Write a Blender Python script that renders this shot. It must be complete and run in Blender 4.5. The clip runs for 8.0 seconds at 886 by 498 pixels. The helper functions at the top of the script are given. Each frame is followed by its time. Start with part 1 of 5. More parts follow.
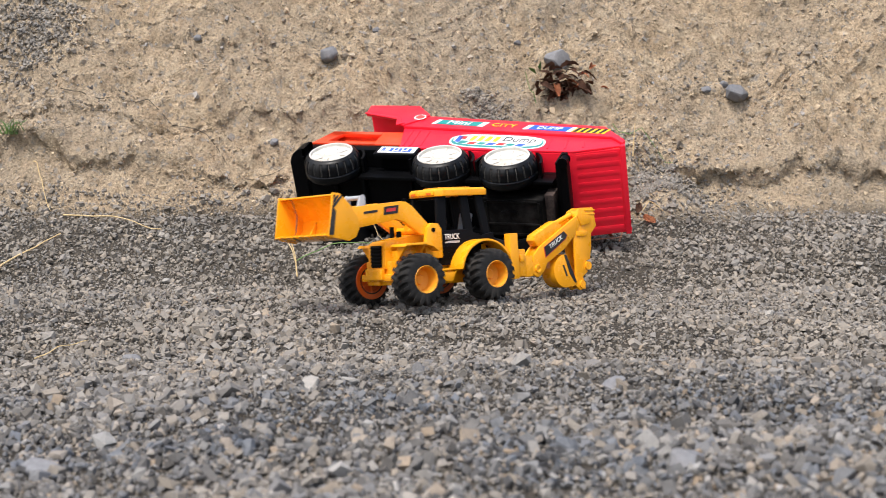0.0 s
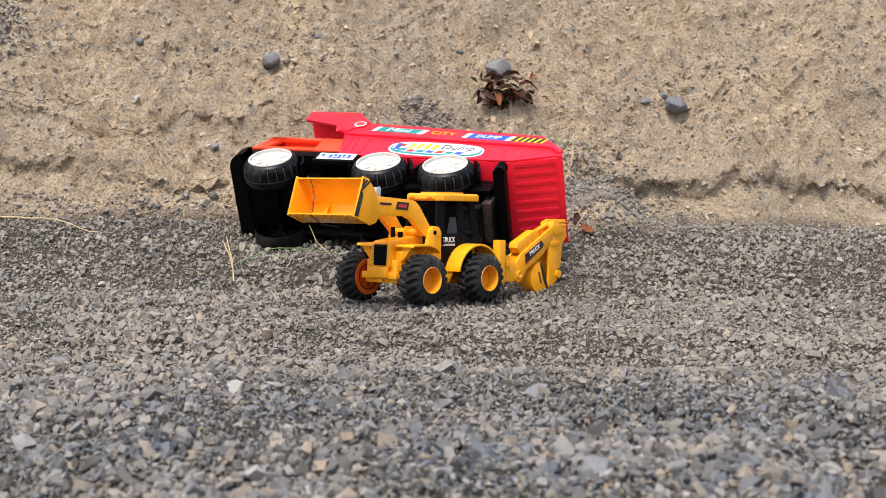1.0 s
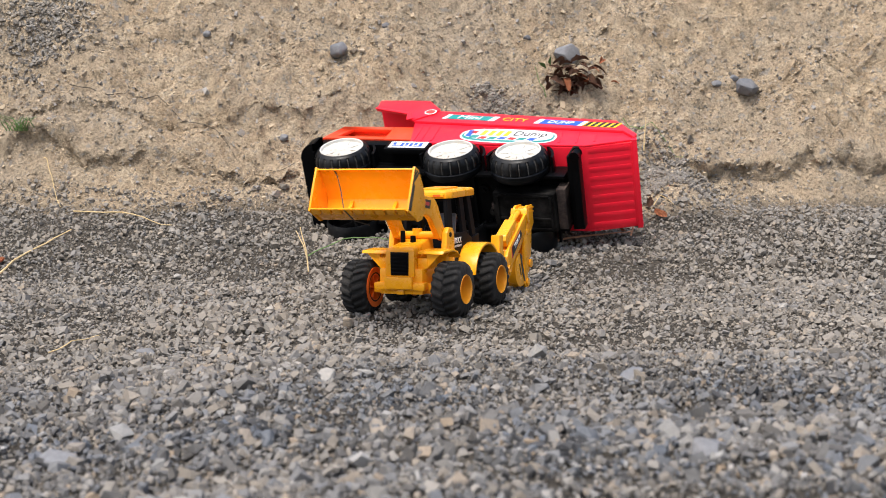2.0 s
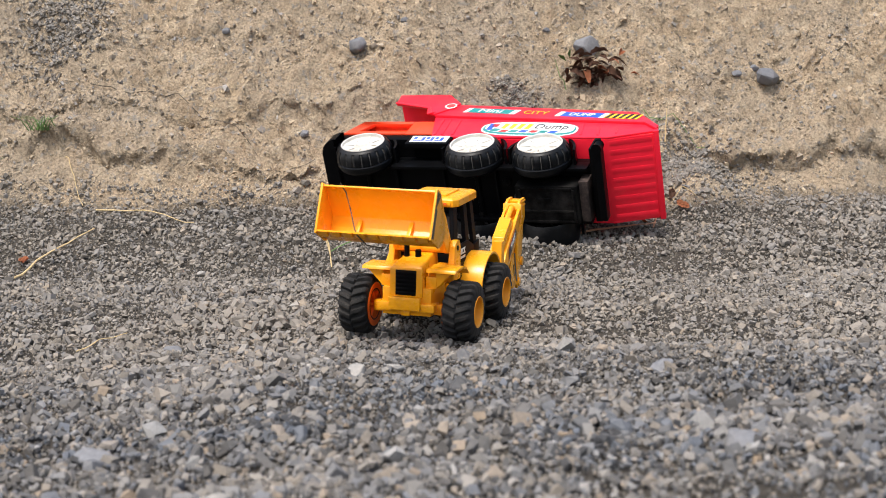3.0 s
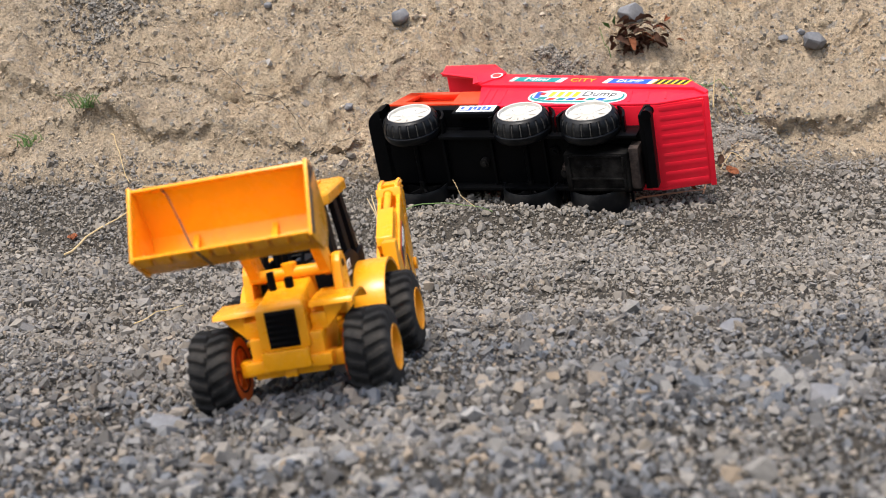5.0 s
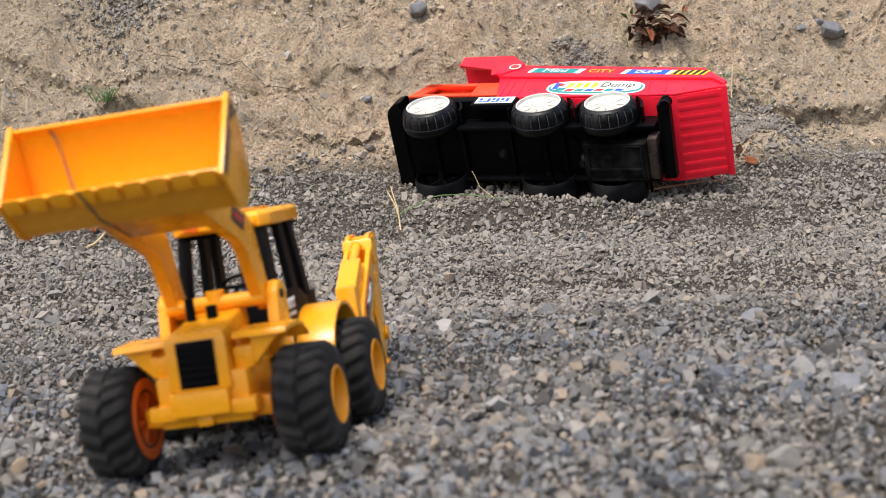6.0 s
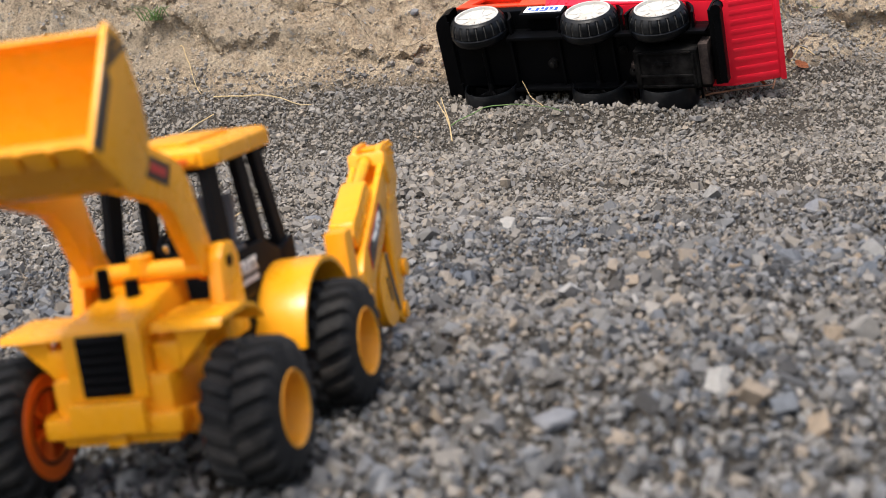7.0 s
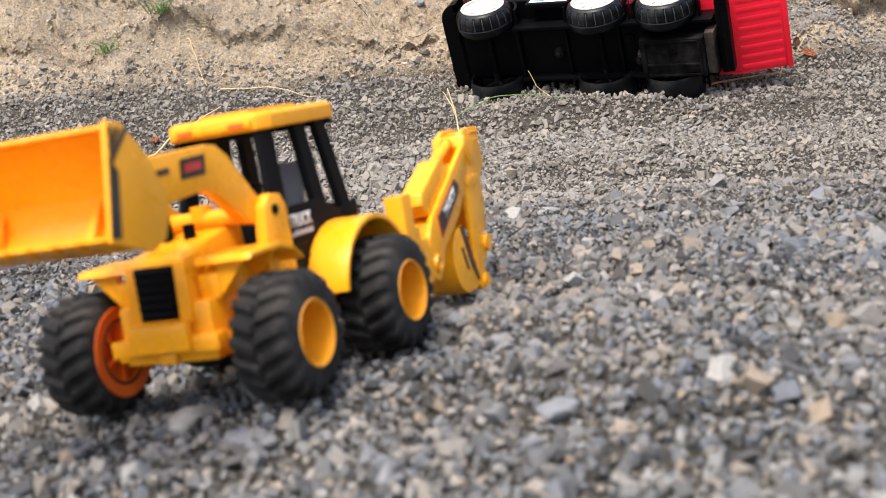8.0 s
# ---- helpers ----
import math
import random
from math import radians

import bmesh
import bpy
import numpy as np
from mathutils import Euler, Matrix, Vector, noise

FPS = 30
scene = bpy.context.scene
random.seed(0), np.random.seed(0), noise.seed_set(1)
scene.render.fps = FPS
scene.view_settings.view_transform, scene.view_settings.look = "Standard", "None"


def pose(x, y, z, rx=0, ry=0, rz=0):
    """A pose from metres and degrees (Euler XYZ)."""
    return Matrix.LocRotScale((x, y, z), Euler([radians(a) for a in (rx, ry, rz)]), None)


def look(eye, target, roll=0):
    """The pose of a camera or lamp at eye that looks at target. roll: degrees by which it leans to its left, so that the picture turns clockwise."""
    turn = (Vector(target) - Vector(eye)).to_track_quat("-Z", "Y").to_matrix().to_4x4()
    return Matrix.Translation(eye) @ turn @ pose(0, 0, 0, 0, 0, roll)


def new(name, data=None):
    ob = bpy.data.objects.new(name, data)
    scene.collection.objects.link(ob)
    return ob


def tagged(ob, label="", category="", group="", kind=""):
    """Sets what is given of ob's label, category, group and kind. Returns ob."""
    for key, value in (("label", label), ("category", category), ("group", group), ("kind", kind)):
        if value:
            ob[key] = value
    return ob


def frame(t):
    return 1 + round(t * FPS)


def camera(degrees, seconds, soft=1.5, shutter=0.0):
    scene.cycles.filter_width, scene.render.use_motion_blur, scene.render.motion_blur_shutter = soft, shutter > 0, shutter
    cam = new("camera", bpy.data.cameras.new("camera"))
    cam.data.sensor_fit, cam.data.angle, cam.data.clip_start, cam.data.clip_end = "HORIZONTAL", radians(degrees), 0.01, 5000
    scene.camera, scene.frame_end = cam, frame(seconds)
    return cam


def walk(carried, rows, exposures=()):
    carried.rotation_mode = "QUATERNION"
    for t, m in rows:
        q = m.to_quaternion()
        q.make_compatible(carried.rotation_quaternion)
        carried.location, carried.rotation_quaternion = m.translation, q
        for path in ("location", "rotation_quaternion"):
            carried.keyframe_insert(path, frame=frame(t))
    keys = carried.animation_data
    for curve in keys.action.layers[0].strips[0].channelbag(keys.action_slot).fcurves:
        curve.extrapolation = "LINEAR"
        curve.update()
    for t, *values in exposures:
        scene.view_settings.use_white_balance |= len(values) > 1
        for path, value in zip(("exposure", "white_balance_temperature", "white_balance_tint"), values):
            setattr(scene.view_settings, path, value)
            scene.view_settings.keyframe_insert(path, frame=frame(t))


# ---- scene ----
from math import cos, sin, pi

# ---- camera ----
cam = camera(32.70, 8.0, soft=0.6, shutter=0.3)
cam.data.dof.use_dof = True
cam.data.dof.focus_distance = 1.60
cam.data.dof.aperture_fstop = 16.0
PATH = [
    (0, (0.1996, -2.7113, 0.2226), (83.753, -0.351, 3.720)),
    (0.5, (0.2165, -2.7140, 0.2238), (83.862, -0.923, 2.931)),
    (1, (0.2201, -2.7175, 0.2233), (84.057, -1.276, 2.050)),
    (1.5, (0.2065, -2.7113, 0.2175), (84.045, -0.778, 2.461)),
    (2, (0.1907, -2.7089, 0.2163), (83.734, -0.135, 3.859)),
    (2.2, (0.1930, -2.7044, 0.2139), (83.707, 0.266, 4.226)),
    (3.3, (0.1788, -2.7105, 0.2168), (83.451, 0.767, 4.397)),
    (3.5, (0.1797, -2.7107, 0.2151), (83.435, 0.821, 4.537)),
    (4, (0.1741, -2.7107, 0.2101), (83.326, 0.975, 4.623)),
    (4.5, (0.1645, -2.7065, 0.2038), (83.040, 1.369, 5.003)),
    (4.7, (0.1600, -2.7027, 0.2026), (82.953, 1.519, 5.127)),
    (5.8, (0.1515, -2.7057, 0.2053), (82.470, 2.108, 5.790)),
    (6, (0.1512, -2.7113, 0.2047), (82.464, 2.062, 5.876)),
    (6.2, (0.1462, -2.7139, 0.2004), (81.516, 2.178, 5.959)),
    (6.5, (0.1410, -2.7181, 0.1921), (80.747, 2.979, 6.487)),
    (7, (0.1326, -2.7249, 0.1854), (79.805, 3.389, 7.091)),
    (7.5, (0.1320, -2.7262, 0.1845), (79.702, 3.743, 7.367)),
    (8, (0.1360, -2.7257, 0.1853), (79.473, 3.864, 7.395)),
]
DRIVE = [
    (0, (0.0901, -1.0847, -0.0138), (0.60, 6.81, 131.01), 7.5),
    (0.5, (0.1508, -1.0029, -0.0127), (2.77, 2.80, 137.97), 15.8),
    (1, (0.1473, -1.0071, -0.0144), (2.86, 3.11, 138.94), 14.8),
    (1.5, (0.1099, -1.0620, -0.0151), (-3.60, 5.59, 152.05), 17.2),
    (2, (0.0760, -1.1536, -0.0160), (0.44, 1.84, 159.97), 21.3),
    (2.2, (0.0680, -1.2019, -0.0154), (-3.06, -2.80, 163.43), 14.8),
    (3.3, (0.0503, -1.2891, -0.0195), (-3.51, -1.83, 167.21), 25.4),
    (3.5, (0.0377, -1.3089, -0.0232), (-2.95, 1.03, 168.17), 27.7),
    (4, (0.0152, -1.4797, -0.0101), (5.12, 6.96, 172.81), 25.0),
    (4.5, (-0.0019, -1.6029, -0.0008), (3.67, 7.98, 173.35), 27.7),
    (4.7, (-0.0106, -1.6638, -0.0038), (-5.74, 8.80, 176.21), 25.2),
    (5.8, (-0.0341, -1.8598, -0.0023), (1.54, 6.00, 177.68), 32.3),
    (6, (-0.0371, -1.9296, -0.0006), (3.19, 7.21, 177.22), 34.2),
    (6.2, (-0.0398, -1.9908, 0.0009), (3.64, 7.89, 176.69), 32.1),
    (6.5, (-0.0432, -2.0686, 0.0040), (1.26, 8.31, 174.57), 33.6),
    (7, (-0.0498, -2.1348, 0.0022), (-1.04, 4.83, 173.29), 32.3),
    (7.5, (-0.0493, -2.1230, 0.0014), (-0.20, 5.59, 171.82), 9.0),
    (8, (-0.0457, -2.0502, 0.0028), (1.68, 7.04, 163.67), 10.3),
]

walk(cam, [(t, pose(*p, *r)) for t, p, r in PATH], exposures=[(0, 0.90), (1.2, 0.88), (2.0, 0.88), (5.5, 0.88), (6.5, 0.82), (7.1, 0.84), (7.5, 1.04), (8, 1.22)])

# ---- light: bright overcast sky ----
world = bpy.data.worlds.new("overcast_sky")
scene.world = world
world.use_nodes = True
wn = world.node_tree
sky = wn.nodes.new("ShaderNodeTexSky")
sky.sky_type, sky.sun_disc = "NISHITA", False
sky.sun_elevation, sky.sun_rotation = radians(62.7), radians(205.5)
sky.air_density, sky.dust_density, sky.ozone_density = 1.0, 4.0, 0.6
wn.links.new(sky.outputs[0], wn.nodes["Background"].inputs[0])
wn.nodes["Background"].inputs[1].default_value = 0.15
sun = new("sun", bpy.data.lights.new("sun", "SUN"))
sun.data.energy, sun.data.angle, sun.data.color = 1.5, radians(14), (1.0, 0.98, 0.95)
sun.matrix_world = look((-1.0, -2.1, 4.5), (0, 0, 0))


# ---- materials ----
def principled(name, rough=0.5, spec=0.5):
    m = bpy.data.materials.new(name)
    m.use_nodes = True
    b = m.node_tree.nodes["Principled BSDF"]
    b.inputs["Roughness"].default_value = rough
    b.inputs["Specular IOR Level"].default_value = spec
    return m, m.node_tree, b


def ramp(nt, stops, fac=None, interp="LINEAR"):
    r = nt.nodes.new("ShaderNodeValToRGB")
    r.color_ramp.interpolation = interp
    el = r.color_ramp.elements
    while len(el) < len(stops):
        el.new(0.5)
    for e, (p, c) in zip(el, stops):
        e.position, e.color = p, (*c, 1)
    if fac is not None:
        nt.links.new(fac, r.inputs[0])
    return r.outputs[0]


def tex_noise(nt, scale, detail=4, rough=0.55, space="Object"):
    co = nt.nodes.new("ShaderNodeTexCoord")
    n = nt.nodes.new("ShaderNodeTexNoise")
    n.inputs["Scale"].default_value, n.inputs["Detail"].default_value, n.inputs["Roughness"].default_value = scale, detail, rough
    nt.links.new(co.outputs[space], n.inputs["Vector"])
    return n.outputs["Fac"]


def mix(nt, fac, a, b, mode="MIX"):
    x = nt.nodes.new("ShaderNodeMix")
    x.data_type, x.blend_type = "RGBA", mode
    for i, v in ((0, fac), (6, a), (7, b)):
        if isinstance(v, (int, float)):
            x.inputs[i].default_value = v
        elif isinstance(v, tuple):
            x.inputs[i].default_value = (*v, 1)
        else:
            nt.links.new(v, x.inputs[i])
    return x.outputs[2]


def bump(nt, b, height, strength=0.3, dist=0.001):
    n = nt.nodes.new("ShaderNodeBump")
    n.inputs["Strength"].default_value, n.inputs["Distance"].default_value = strength, dist
    nt.links.new(height, n.inputs["Height"])
    nt.links.new(n.outputs[0], b.inputs["Normal"])


def plastic(name, colour, rough=0.38, dust=0.25, dust_colour=(0.33, 0.29, 0.24), grain=260, spec=0.4):
    m, nt, b = principled(name, rough, spec)
    d = ramp(nt, [(0.48, (0, 0, 0)), (0.75, (dust,) * 3)], tex_noise(nt, 28, 6, 0.7))
    f = ramp(nt, [(0.3, (0.94,) * 3), (0.7, (1.0,) * 3)], tex_noise(nt, 90, 3))
    base = mix(nt, 1.0, colour, f, "MULTIPLY")
    nt.links.new(mix(nt, d, base, dust_colour), b.inputs["Base Color"])
    r = nt.nodes.new("ShaderNodeMath")
    r.operation, r.inputs[1].default_value, r.inputs[2].default_value = "MULTIPLY_ADD", 0.5, rough - 0.05
    nt.links.new(d, r.inputs[0])
    nt.links.new(r.outputs[0], b.inputs["Roughness"])
    bump(nt, b, tex_noise(nt, grain, 3), 0.12, 0.0006)
    return m


def stone_mat(name, stops, dust=(0.32, 0.28, 0.225), amount=0.35, brown=0.0):
    m, nt, b = principled(name, 0.85, 0.3)
    g = nt.nodes.new("ShaderNodeNewGeometry")
    c = ramp(nt, stops, g.outputs["Random Per Island"])
    v = ramp(nt, [(0.25, (0.72,) * 3), (0.75, (1.2,) * 3)], tex_noise(nt, 240, 5, 0.7))
    c = mix(nt, 1.0, c, v, "MULTIPLY")
    d = ramp(nt, [(0.4, (0, 0, 0)), (0.7, (amount,) * 3)], tex_noise(nt, 7, 4))
    c = mix(nt, d, c, dust)
    if brown:
        # the ground towards the bank is dirtier than the washed gravel in front
        co, sep, k = nt.nodes.new("ShaderNodeTexCoord"), nt.nodes.new("ShaderNodeSeparateXYZ"), nt.nodes.new("ShaderNodeMapRange")
        nt.links.new(co.outputs["Object"], sep.inputs[0])
        nt.links.new(sep.outputs[1], k.inputs["Value"])
        for key, val in (("From Min", -1.72), ("From Max", -1.35), ("To Min", 0.0), ("To Max", brown)):
            k.inputs[key].default_value = val
        c = mix(nt, k.outputs[0], c, (0.305, 0.262, 0.205))
    nt.links.new(c, b.inputs["Base Color"])
    bump(nt, b, tex_noise(nt, 420, 4, 0.7), 0.6, 0.0012)
    return m


GREYS = [(0.0, (0.026, 0.026, 0.027)), (0.14, (0.070, 0.070, 0.071)), (0.34, (0.128, 0.127, 0.125)), (0.48, (0.114, 0.127, 0.146)), (0.62, (0.190, 0.186, 0.177)),
         (0.76, (0.185, 0.158, 0.125)), (0.88, (0.240, 0.236, 0.224)), (0.95, (0.25, 0.188, 0.125)), (1.0, (0.31, 0.304, 0.290))]
M_GRAVEL = stone_mat("gravel_stone", GREYS, amount=0.30, brown=0.42)
M_GRIT = stone_mat("fine_grit", [(0.0, (0.06, 0.056, 0.050)), (0.5, (0.155, 0.142, 0.122)), (1.0, (0.27, 0.243, 0.200))], brown=0.4)
M_PEBBLE = stone_mat("bank_pebble", [(0.0, (0.11, 0.105, 0.10)), (0.25, (0.25, 0.205, 0.150)), (0.5, (0.37, 0.288, 0.19)), (0.8, (0.47, 0.38, 0.265)), (0.9, (0.24, 0.236, 0.23)), (1.0, (0.34, 0.335, 0.325))],
                     dust=(0.44, 0.345, 0.232), amount=0.7)
M_GREY_ROCK = stone_mat("grey_rock", [(0.0, (0.125, 0.133, 0.148)), (1.0, (0.185, 0.190, 0.200))], dust=(0.30, 0.255, 0.20), amount=0.35)
M_PALE_ROCK = stone_mat("pale_rock", [(0.0, (0.27, 0.262, 0.243)), (1.0, (0.34, 0.32, 0.285))], amount=0.45)


def earth_mat():
    m, nt, b = principled("earth", 0.95, 0.15)
    co = nt.nodes.new("ShaderNodeTexCoord")
    big = tex_noise(nt, 5, 5, 0.6)
    mid = tex_noise(nt, 38, 6, 0.7)
    fine = tex_noise(nt, 260, 5, 0.75)
    soil = ramp(nt, [(0.25, (0.25, 0.178, 0.110)), (0.5, (0.44, 0.338, 0.222)), (0.72, (0.56, 0.458, 0.322))], mid)
    soil = mix(nt, ramp(nt, [(0.38, (0, 0, 0)), (0.64, (0.75,) * 3)], big), soil, (0.335, 0.278, 0.205))
    soil = mix(nt, 1.0, soil, ramp(nt, [(0.32, (0.45,) * 3), (0.58, (1.15,) * 3)], fine), "MULTIPLY")
    speck = ramp(nt, [(0.57, (0, 0, 0)), (0.64, (0.8,) * 3)], tex_noise(nt, 85, 4, 0.65))
    soil = mix(nt, speck, soil, (0.27, 0.25, 0.22))
    # dark grit, its colour deepened to add shade in the gaps between stones
    grit = ramp(nt, [(0.3, (0.034, 0.030, 0.025)), (0.7, (0.120, 0.104, 0.083))], fine)
    # gravel bed on the flat, soil on the bank: the line wanders
    sep = nt.nodes.new("ShaderNodeSeparateXYZ")
    nt.links.new(co.outputs["Object"], sep.inputs[0])
    line = nt.nodes.new("ShaderNodeMath")
    line.operation, line.inputs[1].default_value, line.inputs[2].default_value = "MULTIPLY_ADD", 0.05, 0.02
    nt.links.new(big, line.inputs[0])
    rise = nt.nodes.new("ShaderNodeMath")
    rise.operation = "SUBTRACT"
    nt.links.new(sep.outputs[2], rise.inputs[0])
    nt.links.new(line.outputs[0], rise.inputs[1])
    k = nt.nodes.new("ShaderNodeMapRange")
    k.inputs["From Min"].default_value, k.inputs["From Max"].default_value = -0.004, 0.016
    nt.links.new(rise.outputs[0], k.inputs["Value"])
    nt.links.new(mix(nt, k.outputs[0], grit, soil), b.inputs["Base Color"])
    h = mix(nt, 0.5, mid, fine)
    bump(nt, b, h, 1.0, 0.010)
    return m


M_EARTH = earth_mat()
M_YELLOW = plastic("yellow_plastic", (0.92, 0.375, 0.008), 0.32, 0.10, (0.5, 0.32, 0.11))
# orange of the roof lamps; on the inner rims it stands for shade
M_ORANGE_AND_SHADE = plastic("orange_plastic_and_rim_shade", (0.70, 0.115, 0.005), 0.45, 0.12)
M_RED = plastic("red_plastic", (0.93, 0.014, 0.038), 0.40, 0.07, (0.5, 0.18, 0.16))
M_CAB_RED = plastic("orange_red_plastic", (0.86, 0.06, 0.015), 0.40, 0.08)
M_BLACK = plastic("black_plastic", (0.0025, 0.0027, 0.0032), 0.40, 0.03, (0.05, 0.047, 0.044), 260, 0.06)
M_FRAME = plastic("cab_black_plastic", (0.005, 0.0055, 0.0065), 0.6, 0.0, (0.02, 0.02, 0.02), 260, 0.06)
M_TYRE = plastic("dusty_rubber", (0.013, 0.0125, 0.012), 0.75, 0.55, (0.10, 0.09, 0.078), 500, 0.2)
M_HARD_TYRE = plastic("hard_black_tyre", (0.0045, 0.0052, 0.0062), 0.36, 0.32, (0.075, 0.073, 0.070), 400, 0.16)
M_DUST = plastic("packed_dust", (0.075, 0.072, 0.066), 0.9, 0.8, (0.02, 0.02, 0.02), 500, 0.1)
M_RIM_YELLOW = plastic("yellow_rim", (0.80, 0.32, 0.010), 0.45, 0.25, (0.35, 0.27, 0.16))
M_WHITE = plastic("white_plastic", (0.60, 0.58, 0.53), 0.45, 0.85, (0.30, 0.235, 0.155))
M_GREY = plastic("grey_plastic", (0.36, 0.39, 0.42), 0.45, 0.15)
M_SEAT = plastic("seat_grey_plastic", (0.13, 0.15, 0.17), 0.5, 0.15)
M_MUDDY = plastic("muddy_black_plastic", (0.018, 0.014, 0.013), 0.7, 0.8, (0.13, 0.095, 0.08), 200, 0.15)
M_DUSTY_BLACK = plastic("dusty_black_plastic", (0.003, 0.003, 0.003), 0.5, 0.45, (0.05, 0.046, 0.042), 120, 0.06)
M_STRAW = plastic("dry_straw", (0.62, 0.46, 0.24), 0.8, 0.3, (0.4, 0.28, 0.14), 900, 0.2)
M_PINK_TWIG = plastic("reddish_twig", (0.50, 0.26, 0.16), 0.8, 0.3, (0.4, 0.3, 0.2), 900, 0.2)
M_GRASS = plastic("green_blade", (0.13, 0.22, 0.07), 0.7, 0.3, (0.2, 0.2, 0.08), 600, 0.3)
M_DRY_LEAF = plastic("brown_dry_leaf", (0.11, 0.055, 0.035), 0.8, 0.5, (0.20, 0.11, 0.07), 500, 0.2)
M_RUST_LEAF = plastic("rust_leaf", (0.36, 0.13, 0.06), 0.8, 0.4, (0.3, 0.16, 0.1), 500, 0.2)
M_THREAD = plastic("dark_thread", (0.05, 0.04, 0.03), 0.8, 0.0)


def flat(name, c, rough=0.4):
    return plastic(name, c, rough, 0.12, (0.5, 0.42, 0.34), 300)


M_TEAL, M_BLUE, M_PAPER, M_INK, M_GOLD, M_STICK_RED = (flat("teal_print", (0.01, 0.25, 0.24)), flat("blue_print", (0.02, 0.10, 0.50)),
    flat("white_print", (0.85, 0.84, 0.80)), flat("black_print", (0.012, 0.012, 0.014)), flat("yellow_print", (0.85, 0.55, 0.02)), flat("red_print", (0.55, 0.03, 0.03)))


# ---- mesh helpers ----
def finish(name, bm, material, parent=None, label="", smooth=False):
    bmesh.ops.recalc_face_normals(bm, faces=bm.faces)
    me = bpy.data.meshes.new(name)
    bm.to_mesh(me)
    bm.free()
    me.materials.append(material)
    if smooth:
        me.polygons.foreach_set("use_smooth", [True] * len(me.polygons))
        me.set_sharp_from_angle(angle=radians(38))
    ob = new(name, me)
    if parent:
        ob.parent = parent
    if label:
        tagged(ob, label)
    return ob


def part(name, bm, material, parent, label="", bevel=0.0, smooth=True):
    if bevel:
        bmesh.ops.remove_doubles(bm, verts=bm.verts, dist=1e-6)
        edges = [e for e in bm.edges if len(e.link_faces) == 2 and e.calc_face_angle(0) > radians(25)]
        bmesh.ops.bevel(bm, geom=edges, offset=bevel, segments=2, profile=0.6, affect="EDGES", clamp_overlap=True)
    return finish(name, bm, material, parent, label, smooth)


def add_box(bm, x0, x1, y0, y1, z0, z1, m=None):
    vs = [bm.verts.new((x, y, z)) for x in (x0, x1) for y in (y0, y1) for z in (z0, z1)]
    if m is not None:
        for v in vs:
            v.co = m @ v.co
    for q in ((0, 1, 3, 2), (4, 6, 7, 5), (0, 4, 5, 1), (2, 3, 7, 6), (0, 2, 6, 4), (1, 5, 7, 3)):
        bm.faces.new([vs[i] for i in q])
    return bm


def add_prism(bm, outline, x0, x1, m=None):
    """A plate with the outline (y, z), from x0 to x1."""
    a = [bm.verts.new((x0, y, z)) for y, z in outline]
    b = [bm.verts.new((x1, y, z)) for y, z in outline]
    if m is not None:
        for v in a + b:
            v.co = m @ v.co
    bm.faces.new(a)
    bm.faces.new(b[::-1])
    for i in range(len(a)):
        j = (i + 1) % len(a)
        bm.faces.new((a[i], b[i], b[j], a[j]))
    return bm


def add_lathe(bm, profile, n=32, m=None):
    """Turns (x, r) about the x axis."""
    rings = []
    for i in range(n):
        a = 2 * pi * i / n
        ring = [bm.verts.new((x, r * cos(a), r * sin(a))) for x, r in profile]
        if m is not None:
            for v in ring:
                v.co = m @ v.co
        rings.append(ring)
    for i in range(n):
        a, b = rings[i], rings[(i + 1) % n]
        for k in range(len(profile) - 1):
            if profile[k][1] < 1e-7 and profile[k + 1][1] < 1e-7:
                continue
            bm.faces.new((a[k], b[k], b[k + 1], a[k + 1]))
    bmesh.ops.remove_doubles(bm, verts=bm.verts, dist=1e-7)
    return bm


def add_rod(bm, points, radius, n=8, taper=1.0):
    pts = [Vector(p) for p in points]
    rings = []
    for i, p in enumerate(pts):
        d = (pts[min(i + 1, len(pts) - 1)] - pts[max(i - 1, 0)]).normalized()
        s = d.cross(Vector((0.3, 0.2, 1))).normalized()
        u = s.cross(d)
        r = radius * (1 + (taper - 1) * i / (len(pts) - 1))
        rings.append([bm.verts.new(p + r * (s * cos(2 * pi * k / n) + u * sin(2 * pi * k / n))) for k in range(n)])
    for a, b in zip(rings, rings[1:]):
        for k in range(n):
            bm.faces.new((a[k], a[(k + 1) % n], b[(k + 1) % n], b[k]))
    bm.faces.new(rings[0])
    bm.faces.new(rings[-1][::-1])
    return bm


def B():
    return bmesh.new()


def words(text, size, material, parent, m, depth=0.0002, shear=0.0, name="lettering", width=None):
    cu = bpy.data.curves.new(name, "FONT")
    cu.body, cu.size, cu.extrude, cu.align_x, cu.align_y, cu.shear = text, size, depth, "CENTER", "CENTER", shear
    cu.resolution_u = 3
    tmp = bpy.data.objects.new(name, cu)
    scene.collection.objects.link(tmp)
    bpy.context.view_layer.update()
    me = bpy.data.meshes.new_from_object(tmp.evaluated_get(bpy.context.evaluated_depsgraph_get()))
    bpy.data.objects.remove(tmp)
    xs = [v.co.x for v in me.vertices]
    k = width / (max(xs) - min(xs)) if width else 1.0
    for v in me.vertices:
        v.co = m @ Vector((v.co.x * k, v.co.y, v.co.z))
    me.materials.clear()
    me.materials.append(material)
    ob = new(name, me)
    ob.parent = parent
    return ob


